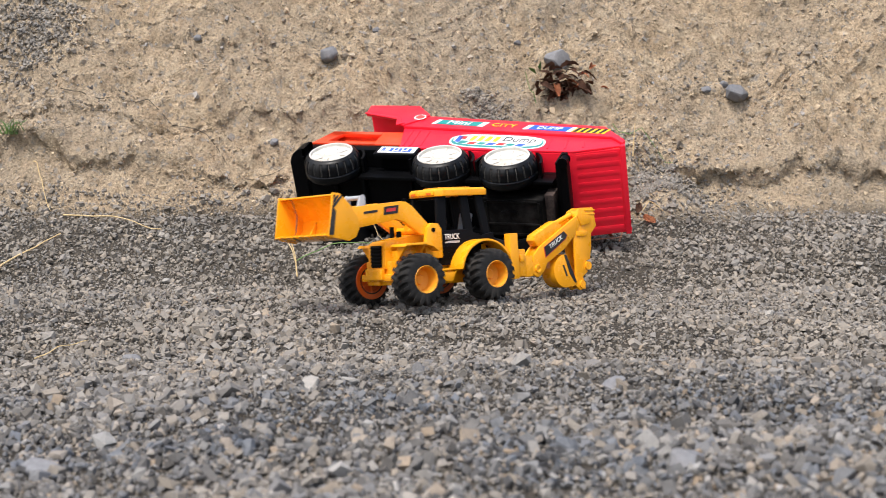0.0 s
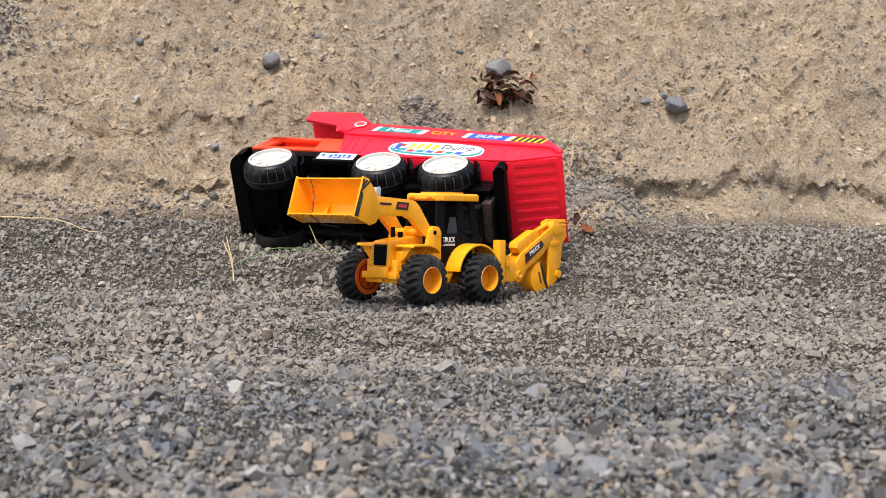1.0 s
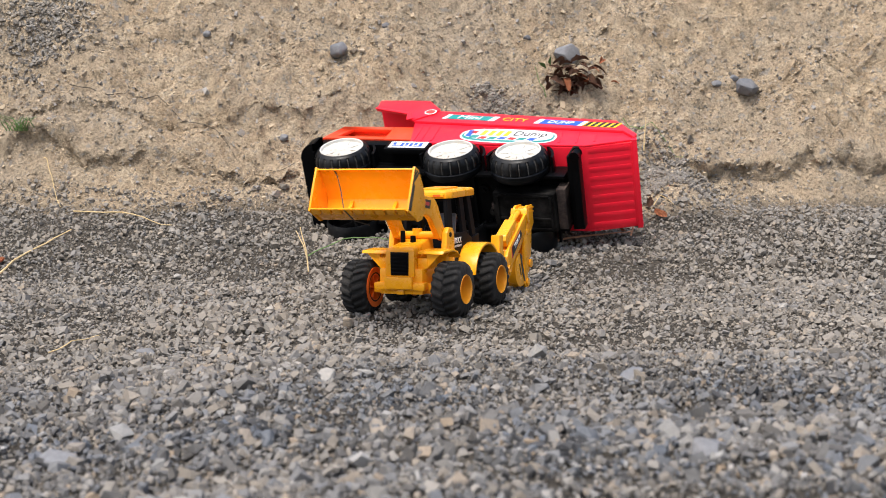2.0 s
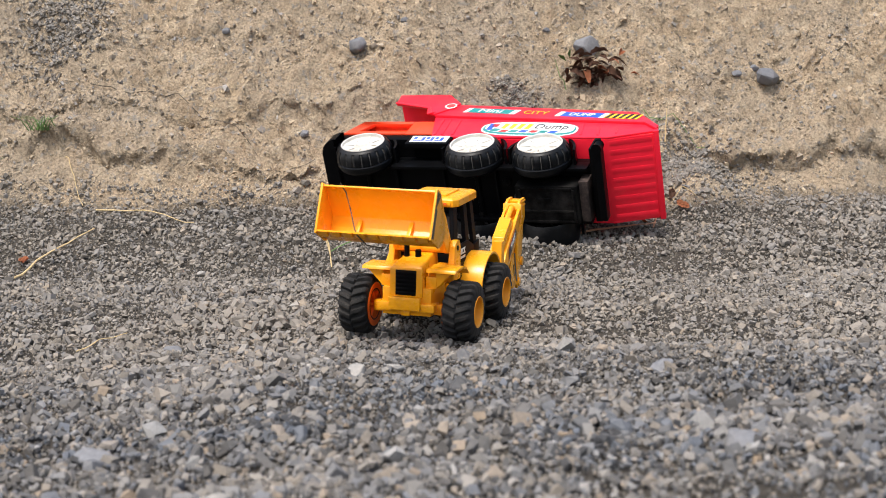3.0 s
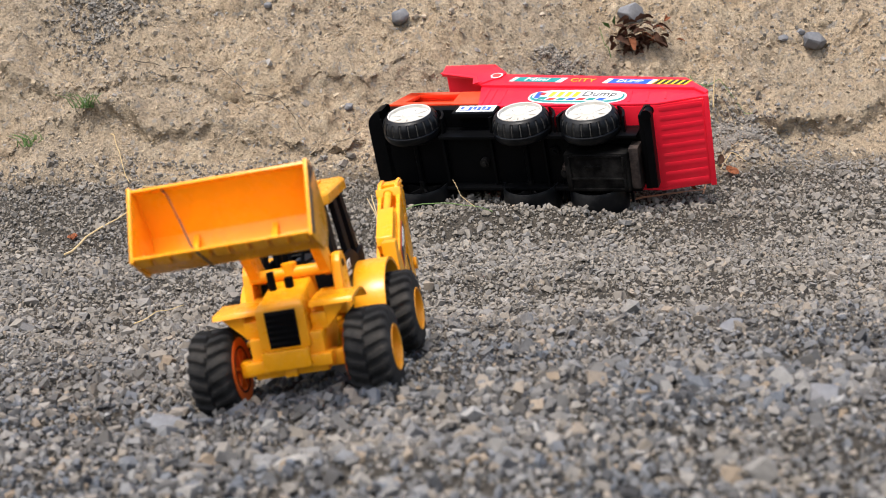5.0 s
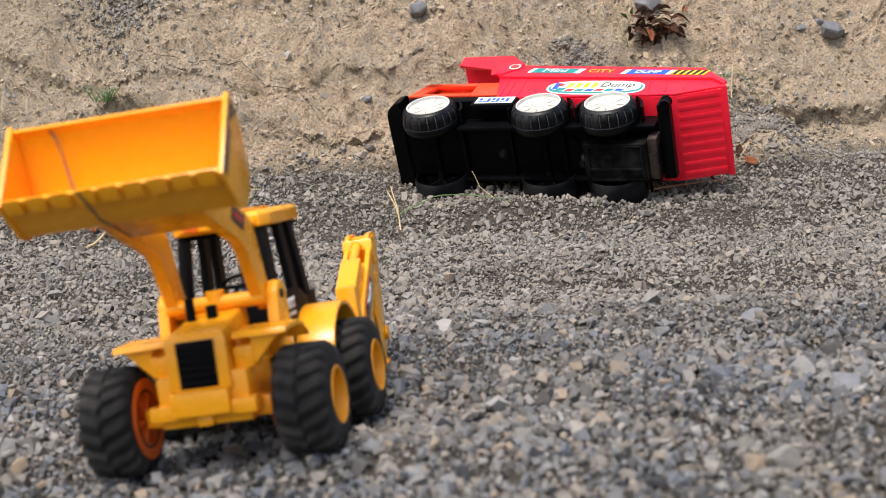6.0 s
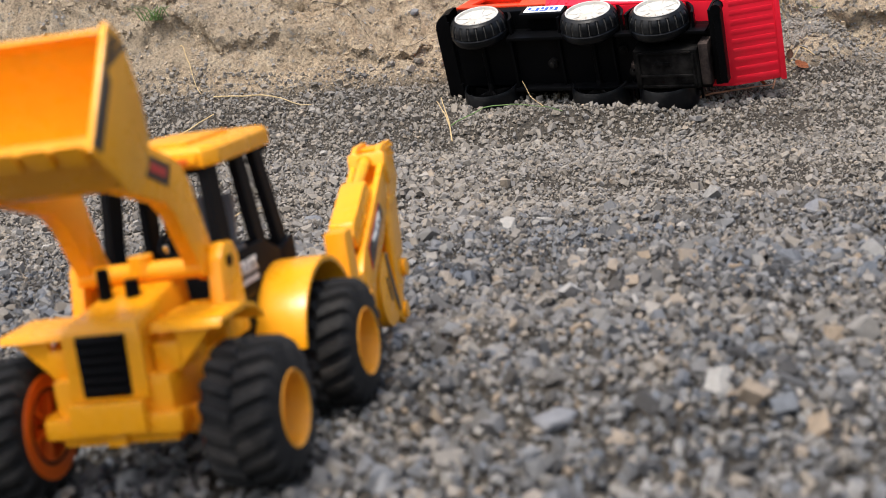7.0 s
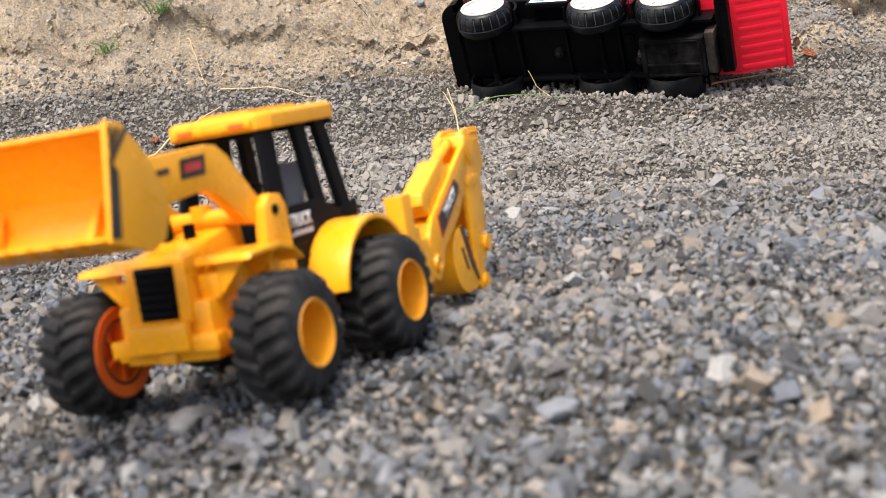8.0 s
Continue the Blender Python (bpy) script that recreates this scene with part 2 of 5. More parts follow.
# ---- the ground ----
KY = (-60, -2.6, -2.35, -2.2, -2.1, -2.0, -1.9, -1.75, -1.65, -1.55, -1.46, -1.38, -1.3, -1.2, -1.1, -1.0, -0.93, -0.87, -0.8, -0.66, 60)
KZ = (-0.004, -0.004, 0.001, 0.003, 0.0050, 0.003, -0.001, -0.004, -0.003, -0.008, -0.021, -0.026, -0.025, -0.019, -0.020, -0.021, -0.019, -0.005, 0.012, 0.044, 0.05)


# the gravel bed in front also rises sideways
SX = (-0.9, -0.30, -0.14, 0.03, 0.40, 0.9)
SZ = (-0.022, -0.021, -0.0160, 0.0034, 0.018, 0.020)


def foot(x):
    """Where the bank begins."""
    return -0.678 + 0.13 * min(max(x, -0.5), 0.8) + 0.012 * noise.noise((x * 7, 3.1, 0))


def height(x, y, rough=True):
    """The lie of the land, with the bank, without its pebbles."""
    yb = foot(x)
    yy = min(y, yb)
    k = min(max((-1.36 - y) / 0.2, 0.12), 1)
    g = float(np.interp(yy, KY, KZ)) + float(np.interp(x, SX, SZ)) * k
    g += min(max(0.0, -0.0667 * x), 0.05) * min(max((yy + 0.95) / 0.3, 0), 1)
    if rough:
        g += 0.0045 * noise.noise((x * 7, y * 11, 0.5)) + 0.0040 * noise.noise((x * 24, y * 30, 4.5))
    g += 0.040 * math.exp(-((x - 0.365) / 0.045) ** 2 - ((y + 0.655) / 0.055) ** 2)
    g += 0.018 * math.exp(-((x - 0.07) / 0.15) ** 2 - ((y + 0.862) / 0.03) ** 2)
    if y > yb:
        up = y - yb
        rise = 1.43 * up if up < 0.5 else 0.715 + 0.9 * (1 - math.exp(-(up - 0.5)))
        if rough:
            fade = min(up / 0.04, 1)
            u = up * 1.75
            a = noise.noise((x * 6, u * 6, 9))
            b = noise.noise((x * 15, u * 17, 1))
            c = noise.noise((x * 36, u * 40, 2))
            d = noise.noise((x * 75, u * 80, 3))
            e = noise.noise((x * 130, u * 130, 6))
            crease = abs(noise.noise((x * 22 + 3, u * 24, 8)))
            rise += fade * (0.042 * a + 0.024 * b + 0.011 * c + 0.009 * d + 0.007 * e + 0.006 * crease)
        # a gully with slipped gravel
        d = (x - (0.107 + 1.0 * (0.125 - up))) / 0.04
        rise -= 0.022 * math.exp(-d * d) * min(up / 0.08, 1) * math.exp(-((up - 0.09) / 0.06) ** 2)
        g += rise
    return g


LEDGES = ((0.056, 0.021, 0.30, 1.3), (0.036, 0.008, 0.42, 1.3), (0.062, 0.015, -1.3, -0.10), (0.135, 0.008, -1.3, 0.02), (0.185, 0.007, 0.25, 1.3))


def land(x, y):
    """A place on the ground: on the bank the clods and ledges also stand out towards the road."""
    z = height(x, y)
    up = y - foot(x)
    if up <= 0 or up > 0.6:
        return x, y, z
    fade, u = min(up / 0.04, 1), up * 1.75
    out = 0.0
    rise = 1.43 * up
    for lz, depth, x0, x1 in LEDGES:
        edge = min(max((x - x0) / 0.10, 0), 1) * min(max((x1 - x) / 0.10, 0), 1)
        q = (rise - lz - 0.03 * noise.noise((x * 4, lz * 40, 2)) - 0.010 * noise.noise((x * 21, lz * 40, 4))) / 0.014
        out += edge * depth * max(0.0, 0.7 + 1.1 * noise.noise((x * 9, lz * 9, 7))) * math.exp(-(q - 0.9) ** 2)
        out -= edge * 0.45 * depth * math.exp(-((q + 0.9) / 1.1) ** 2)
    out += fade * 0.006 * max(0.0, noise.noise((x * 18, u * 34, 31)))
    out += fade * 0.006 * max(0.0, noise.noise((x * 44, u * 70, 32)))
    out += fade * 0.010 * max(0.0, noise.noise((x * 90, u * 110, 33)))
    return x, y - out, z


def build_ground():
    xs = np.concatenate([[-60, -20, -6, -2.5, -1.4, -1.0], np.arange(-0.80, 1.06, 0.0045), [1.2, 1.6, 2.6, 6, 20, 60]])
    ys = np.concatenate([[-60, -20, -8, -4.5, -3.4, -3.0], np.arange(-2.75, -0.80, 0.009), np.arange(-0.80, -0.26, 0.0028), np.arange(-0.26, 0.2, 0.02), [0.4, 0.8, 1.6, 4, 12, 60]])
    nx, ny = len(xs), len(ys)
    co = np.empty((ny, nx, 3), np.float32)
    for j, y in enumerate(ys):
        for i, x in enumerate(xs):
            co[j, i] = land(float(x), float(y))
    jj, ii = np.meshgrid(np.arange(ny - 1), np.arange(nx - 1), indexing="ij")
    a = (jj * nx + ii).ravel()
    quads = np.stack([a, a + 1, a + nx + 1, a + nx], 1).astype(np.int32)
    me = bpy.data.meshes.new("ground")
    me.vertices.add(nx * ny)
    me.vertices.foreach_set("co", co.ravel())
    me.loops.add(quads.size)
    me.loops.foreach_set("vertex_index", quads.ravel())
    me.polygons.add(len(quads))
    me.polygons.foreach_set("loop_start", np.arange(0, quads.size, 4, dtype=np.int32))
    me.update(calc_edges=True)
    me.polygons.foreach_set("use_smooth", np.ones(len(quads), bool))
    me.materials.append(M_EARTH)
    return tagged(new("ground", me), "grey gravel ground that rises into a tan earth bank", "ground", kind="structure")


build_ground()


# ---- loose stones ----
def shard(rng, flatness=0.6, n=9):
    """A small broken stone: the hull of a few random points, size about 1."""
    bm = B()
    for k in range(n):
        corner = np.array([k & 1, k >> 1 & 1, k >> 2 & 1]) * 2.0 - 1.0
        v = corner * rng.uniform(0.30, 1.0, 3) if k < 8 else rng.normal(size=3)
        v *= 0.5 * rng.uniform(0.85, 1.10) / np.linalg.norm(v)
        bm.verts.new((v[0], v[1] * rng.uniform(0.75, 1.0), v[2] * flatness))
    r = bmesh.ops.convex_hull(bm, input=bm.verts)
    bmesh.ops.delete(bm, geom=[g for g in r["geom_interior"] if isinstance(g, bmesh.types.BMVert)], context="VERTS")
    bmesh.ops.triangulate(bm, faces=bm.faces)
    bmesh.ops.recalc_face_normals(bm, faces=bm.faces)
    bm.verts.index_update()
    out = np.array([v.co[:] for v in bm.verts]), np.array([[v.index for v in f.verts] for f in bm.faces])
    bm.free()
    return out


def turn_matrices(rng, n, tip):
    a, b, c = rng.uniform(0, 2 * pi, n), rng.normal(0, tip, n), rng.normal(0, tip, n)
    ca, sa, cb, sb, cc, sc = np.cos(a), np.sin(a), np.cos(b), np.sin(b), np.cos(c), np.sin(c)
    rz = np.zeros((n, 3, 3)); rz[:, 0, 0], rz[:, 0, 1], rz[:, 1, 0], rz[:, 1, 1], rz[:, 2, 2] = ca, -sa, sa, ca, 1
    rx = np.zeros((n, 3, 3)); rx[:, 0, 0], rx[:, 1, 1], rx[:, 1, 2], rx[:, 2, 1], rx[:, 2, 2] = 1, cb, -sb, sb, cb
    ry = np.zeros((n, 3, 3)); ry[:, 1, 1], ry[:, 0, 0], ry[:, 0, 2], ry[:, 2, 0], ry[:, 2, 2] = 1, cc, sc, -sc, cc
    return rx @ ry @ rz


def strew(name, places, sizes, seed, tip, material, label, category, flatness=0.6, smooth=False, corners=(8, 8, 8, 8, 9, 9, 10, 7)):
    """One heap of many small stones, as a single mesh."""
    rng = np.random.default_rng(seed)
    kinds = [shard(rng, flatness, k) for k in corners]
    which = rng.integers(0, len(kinds), len(places))
    vs, fs, base = [], [], 0
    for k, (v, f) in enumerate(kinds):
        idx = np.where(which == k)[0]
        if not len(idx):
            continue
        stretch = rng.uniform(0.7, 1.35, (len(idx), 1, 3))
        p = np.einsum("nij,nvj->nvi", turn_matrices(rng, len(idx), tip), v[None] * stretch) * sizes[idx, None, None] + places[idx, None, :]
        vs.append(p.reshape(-1, 3))
        fs.append((f[None] + (base + np.arange(len(idx)) * len(v))[:, None, None]).reshape(-1, 3))
        base += len(idx) * len(v)
    vs, fs = np.concatenate(vs).astype(np.float32), np.concatenate(fs).astype(np.int32)
    me = bpy.data.meshes.new(name)
    me.vertices.add(len(vs)); me.vertices.foreach_set("co", vs.ravel())
    me.loops.add(fs.size); me.loops.foreach_set("vertex_index", fs.ravel())
    me.polygons.add(len(fs)); me.polygons.foreach_set("loop_start", np.arange(0, fs.size, 3, dtype=np.int32))
    me.polygons.foreach_set("use_smooth", np.full(len(fs), smooth))
    me.update(calc_edges=True)
    me.materials.append(material)
    return tagged(new(name, me), label, category, kind="stuff")


def on_land(xy, sizes, sink):
    return np.array([np.array(land(float(x), float(y))) + (0, 0, s * sink) for (x, y), s in zip(xy, sizes)])


def spread(rng, n, y0, y1):
    """Random places on the flat, over the wedge of ground before the bank."""
    y = y0 + (y1 - y0) * rng.uniform(0, 1, 3 * n)
    x = rng.uniform(-0.78, 1.0, 3 * n)
    d = y + 2.74
    keep = np.abs(x - 0.10 + 0.06 * np.maximum(0, 1.2 - d)) < 0.36 * d + 0.14
    keep &= y < np.array([foot(float(a)) for a in x]) + 0.02
    return np.stack([x, y], 1)[keep][:n]


def gravel():
    rng = np.random.default_rng(4)

    def patchy(xy):
        """Stones lie sorted: finer in the ruts, coarser on the ridges."""
        return np.array([1.0 + 0.55 * noise.noise((x * 5, y * 9, 12)) for x, y in xy])

    xy = spread(rng, 79000, -2.66, -0.60)
    s = np.clip(rng.lognormal(math.log(0.0042), 0.46, len(xy)) * patchy(xy), 0.0022, 0.016)
    p = on_land(xy, s, 0.16)
    p[:, 2] += rng.uniform(-0.0020, 0.0030, len(p))
    strew("gravel", p, s, 5, 0.85, M_GRAVEL, "loose grey crushed gravel with brown and pale chips", "gravel", 0.64)
    xy = spread(rng, 13000, -1.50, -0.62)
    s = np.clip(rng.lognormal(math.log(0.0046), 0.40, len(xy)), 0.0028, 0.013)
    strew("loose_chips", on_land(xy, s, 0.22), s, 25, 0.9, M_GRAVEL, "loose grey-brown stone chips before the bank", "gravel", 0.62)
    # the bed near the camera lies thicker and coarser
    xy = spread(rng, 34000, -2.66, -1.42)
    s = np.clip(rng.lognormal(math.log(0.0045), 0.48, len(xy)) * patchy(xy), 0.0024, 0.018)
    p = on_land(xy, s, 0.10)
    p[:, 2] += rng.uniform(-0.0030, 0.0035, len(p))
    strew("thick_gravel", p, s, 15, 0.85, M_GRAVEL, "thick bed of angular grey crushed stones", "gravel", 0.64)
    xy = spread(rng, 800, -2.60, -0.70)
    s = np.clip(rng.lognormal(math.log(0.0115), 0.22, len(xy)), 0.0090, 0.0165)
    strew("coarse_gravel", on_land(xy, s, 0.2), s, 11, 0.5, M_GRAVEL, "larger angular grey stones among the gravel", "gravel", 0.5)
    xy = spread(rng, 42000, -2.66, -0.60)
    s = rng.uniform(0.0018, 0.0044, len(xy))
    strew("fine_gravel", on_land(xy, s, 0.40), s, 6, 0.7, M_GRIT, "fine grey-brown grit between the gravel stones", "gravel", 0.7, corners=(6, 6, 6, 7))
    # stones set in the bank
    n = 40000
    x = rng.uniform(-0.75, 1.0, n)
    up = rng.uniform(0.0, 0.34, n)
    xy = np.stack([x, np.array([foot(float(a)) for a in x]) + up], 1)
    s = np.clip(rng.lognormal(math.log(0.0031), 0.50, n), 0.0014, 0.015)
    strew("bank_pebbles", on_land(xy, s, 0.02), s, 7, 1.0, M_PEBBLE, "small tan and grey stones set in the earth bank", "pebbles", 0.75, corners=(6, 7, 7, 8))
    # gravel that slid down the gully and lies along the foot
    n = 2600
    up = 0.02 + 0.11 * rng.uniform(0, 1, n) ** 0.8
    x = 0.107 + 1.0 * (0.125 - up) + rng.normal(0, 0.010, n) * (1 + (0.13 - up) * 8)
    xy = np.stack([x, np.array([foot(float(a)) for a in x]) + up], 1)
    s = rng.uniform(0.003, 0.0075, n)
    strew("slipped_gravel", on_land(xy, s, 0.3), s, 8, 0.7, M_GRAVEL, "dark grey gravel that slid down the bank", "gravel")
    n = 3200
    x = rng.normal(0.365, 0.036, n)
    xy = np.stack([x, np.array([foot(float(a)) for a in x]) - 0.03 + np.abs(rng.normal(0, 0.038, n))], 1)
    s = rng.uniform(0.003, 0.009, n)
    strew("heaped_gravel", on_land(xy, s, 0.3), s, 9, 0.7, M_GRAVEL, "grey gravel heaped against the foot of the bank", "gravel")


def high_gravel():
    rng = np.random.default_rng(21)
    n = 1500
    x = rng.normal(-0.53, 0.035, n)
    xy = np.stack([x, np.array([foot(float(a)) for a in x]) + rng.normal(0.185, 0.028, n)], 1)
    s = rng.uniform(0.003, 0.010, n)
    strew("bank_gravel", on_land(xy, s, 0.3), s, 22, 0.8, M_GRAVEL, "patch of grey gravel high on the earth bank", "gravel")


gravel()
high_gravel()


def rock(x, y, size, material, label, seed, sink=0.12, squash=(1.25, 0.95, 0.55)):
    rng = np.random.default_rng(seed)
    if y > -0.7:
        squash, sink = (1.25, 1.0, 0.90), 0.18
    v, f = shard(rng, 0.9, 26)
    bm = B()
    vs = [bm.verts.new(Vector(p * np.array(squash)) * size) for p in v]
    for t in f:
        bm.faces.new([vs[i] for i in t])
    ob = part("stone", bm, material, None, "", size * 0.05)
    px, py, pz = land(x, y)
    ob.matrix_world = pose(px, py, pz + size * sink, *rng.uniform(-20, 20, 2), rng.uniform(0, 360))
    return tagged(ob, label, "stone", "larger stones")


for i, (x, y, s, m, text) in enumerate([
    (-0.104, -0.546, 0.034, M_GREY_ROCK, "flat grey stone jutting from the earth bank"),
    (0.479, -0.502, 0.040, M_GREY_ROCK, "rounded blue-grey stone set in the earth bank"),
    (0.437, -0.494, 0.015, M_GREY_ROCK, "small grey stone set in the earth bank"),
    (0.463, -0.474, 0.016, M_GREY_ROCK, "small grey stone set in the earth bank"),
    (-0.294, -0.55, 0.014, M_GREY_ROCK, "small grey stone set in the earth bank"),
    (-0.171, -0.625, 0.015, M_GREY_ROCK, "small grey stone set in the earth bank"),
    (0.163, -0.482, 0.011, M_GREY_ROCK, "small grey stone set in the earth bank"),
    (-0.041, -0.512, 0.012, M_GREY_ROCK, "small grey stone set in the earth bank"),
    (0.221, -0.517, 0.040, M_GREY_ROCK, "dusty grey stone behind a dry plant on the bank"),
    (-0.250, -0.925, 0.016, M_PALE_ROCK, "pale angular stone lying on grey gravel"),
    (0.441, -1.120, 0.016, M_PALE_ROCK, "pale angular stone lying on grey gravel"),
    (0.254, -1.648, 0.021, M_GREY_ROCK, "dark blue-grey slab lying on gravel"),
    (-0.162, -1.400, 0.016, M_GREY_ROCK, "grey stone lying on gravel"),
    (-0.100, -1.835, 0.024, M_GREY_ROCK, "broad grey stone lying on gravel"),
    (0.282, -1.890, 0.030, M_GREY_ROCK, "broad grey stone lying on gravel"),
    (0.033, -1.640, 0.022, M_PALE_ROCK, "light angular stone on the crest of the gravel"),
    (-0.066, -2.120, 0.022, M_PALE_ROCK, "pale flat stone lying on gravel"),
    (-0.030, -2.160, 0.018, M_GREY_ROCK, "grey stone lying on gravel"),
    (0.160, -2.130, 0.020, M_PALE_ROCK, "pale rounded stone lying on gravel"),
    (0.094, -2.150, 0.020, M_GREY_ROCK, "grey stone lying on gravel"),
    (0.008, -1.985, 0.018, M_PALE_ROCK, "pale flat stone lying on gravel"),
    (0.060, -1.610, 0.017, M_PALE_ROCK, "light angular stone on the crest of the gravel"),
]):
    rock(x, y, s, m, text, 40 + i)


def add_tyre(bm, w, profile, r_in, lug, n=120):
    """A moulded tyre about the x axis: profile gives (x / w, radius); lug(u, turn) adds the tread."""
    rings = []
    for k in range(n):
        a = 2 * pi * k / n
        ring = [(u * w, r + (lug(u, k / n) if abs(u) < 0.97 else 0.0)) for u, r in profile]
        ring += [(profile[-1][0] * w, r_in), (profile[0][0] * w, r_in)]
        rings.append([bm.verts.new((x, r * cos(a), r * sin(a))) for x, r in ring])
    m = len(rings[0])
    for k in range(n):
        a, b = rings[k], rings[(k + 1) % n]
        for i in range(m):
            bm.faces.new((a[i], a[(i + 1) % m], b[(i + 1) % m], b[i]))
    return bm


def across(stops, steps):
    """Points along a cross section, (u, r), evenly in between."""
    us = np.linspace(-1, 1, steps)
    return [(float(u), float(np.interp(abs(u), [q[0] for q in stops], [q[1] for q in stops]))) for u in us]


def block_lug(u, turn):
    """One row of low tread blocks beside the cap, then a plain band."""
    if u > 0.22:
        return 0.0
    if u > 0.12:
        return -0.0012
    k = (turn * 20) % 1
    return -0.0016 if k < 0.15 and u > -0.84 else 0.0


def chevron_lug(u, turn):
    """Tall slanted bars that meet near the middle of the tread."""
    k = (turn * 19 + (0.5 if u > 0 else 0) - 0.62 * abs(u)) % 1
    h = min(max((0.27 - abs(k - 0.5)) / 0.05, 0), 1)
    return 0.0030 * h * (1.0 if abs(u) > 0.06 else 0.5)


# ---- the toy dump truck, lying on its side ----
def frame_matrix(x_axis, y_axis, z_axis, at):
    m = Matrix((x_axis, y_axis, z_axis)).transposed().to_4x4()
    m.translation = at
    return m


def truck_wheel(truck, x, y, side):
    """side: -1 for the wheels that show their white caps, 1 for those in the gravel."""
    m = pose(x, y, 0.0365)
    w, r = 0.017, 0.0365
    bm = B()
    add_lathe(bm, [(side * w * 0.5, 0.0), (side * w * 0.5, 0.026), (side * w * 0.2, 0.0275), (-side * w * 0.9, 0.028)], 32)
    hub = part("wheel", bm, M_BLACK, truck, "", 0)
    hub.matrix_basis = m
    bm = B()
    if side < 0:
        add_tyre(bm, w, across([(0, r), (0.4, r - 0.0004), (0.65, r - 0.0018), (0.85, r - 0.0042), (1, r - 0.0082)], 27), 0.0272, block_lug, 140)
    else:
        add_tyre(bm, w, across([(0, r), (0.8, r - 0.0006), (1, r - 0.002)], 13), 0.0333, lambda u, t: 0.0, 60)
    part("tyre", bm, M_HARD_TYRE, hub, "hard black plastic tyre with block tread, dusty", 0)
    if side < 0:
        bm = B()
        for i in range(20):
            for u0, u1 in ((-0.82, -0.60), (-0.60, -0.40), (-0.40, 0.10)):
                q = []
                for u in (u0, u1):
                    rr = float(np.interp(abs(u), (0, 0.4, 0.65, 0.85), (r, r - 0.0004, r - 0.0018, r - 0.0042))) - 0.0010
                    for f, dr in ((0.030, 0), (0.125, 0), (0.125, -0.0005), (0.030, -0.0005)):
                        a = 2 * pi * (i + f) / 20
                        q.append(bm.verts.new((u * w, (rr + dr) * cos(a), (rr + dr) * sin(a))))
                for k in range(4):
                    bm.faces.new((q[k], q[(k + 1) % 4], q[4 + (k + 1) % 4], q[4 + k]))
        part("tread_dust", bm, M_DUST, hub, "pale dust packed in the tread grooves", 0)
    if side < 0:
        bm = B()
        add_lathe(bm, [(-w * 0.98, 0.0284), (-w * 1.04, 0.0278), (-w * 1.02, 0.0262), (-w * 0.80, 0.0256), (-w * 0.74, 0.014), (-w * 0.86, 0.010), (-w * 0.98, 0.0085), (-w * 1.0, 0.0), ], 40)
        for k in range(8):
            t = Matrix.Rotation(2 * pi * k / 8, 4, "X")
            add_box(bm, -w * 0.83, -w * 0.7, -0.0016, 0.0016, 0.010, 0.0255, t)
        part("rim", bm, M_WHITE, hub, "dusty white plastic wheel cap", 0)
    else:
        bm = B()
        for k in range(5):
            t = Matrix.Rotation(2 * pi * k / 5, 4, "X")
            add_box(bm, -w * 0.6, w * 0.3, -0.001, 0.001, 0.004, 0.0285, t)
        add_lathe(bm, [(-w * 1.2, 0.0), (-w * 1.2, 0.004), (w * 0.4, 0.004), (w * 0.4, 0.0)], 16)
        part("spokes", bm, M_DUSTY_BLACK, hub, "black ribs inside the hollow wheel", 0)
    return hub


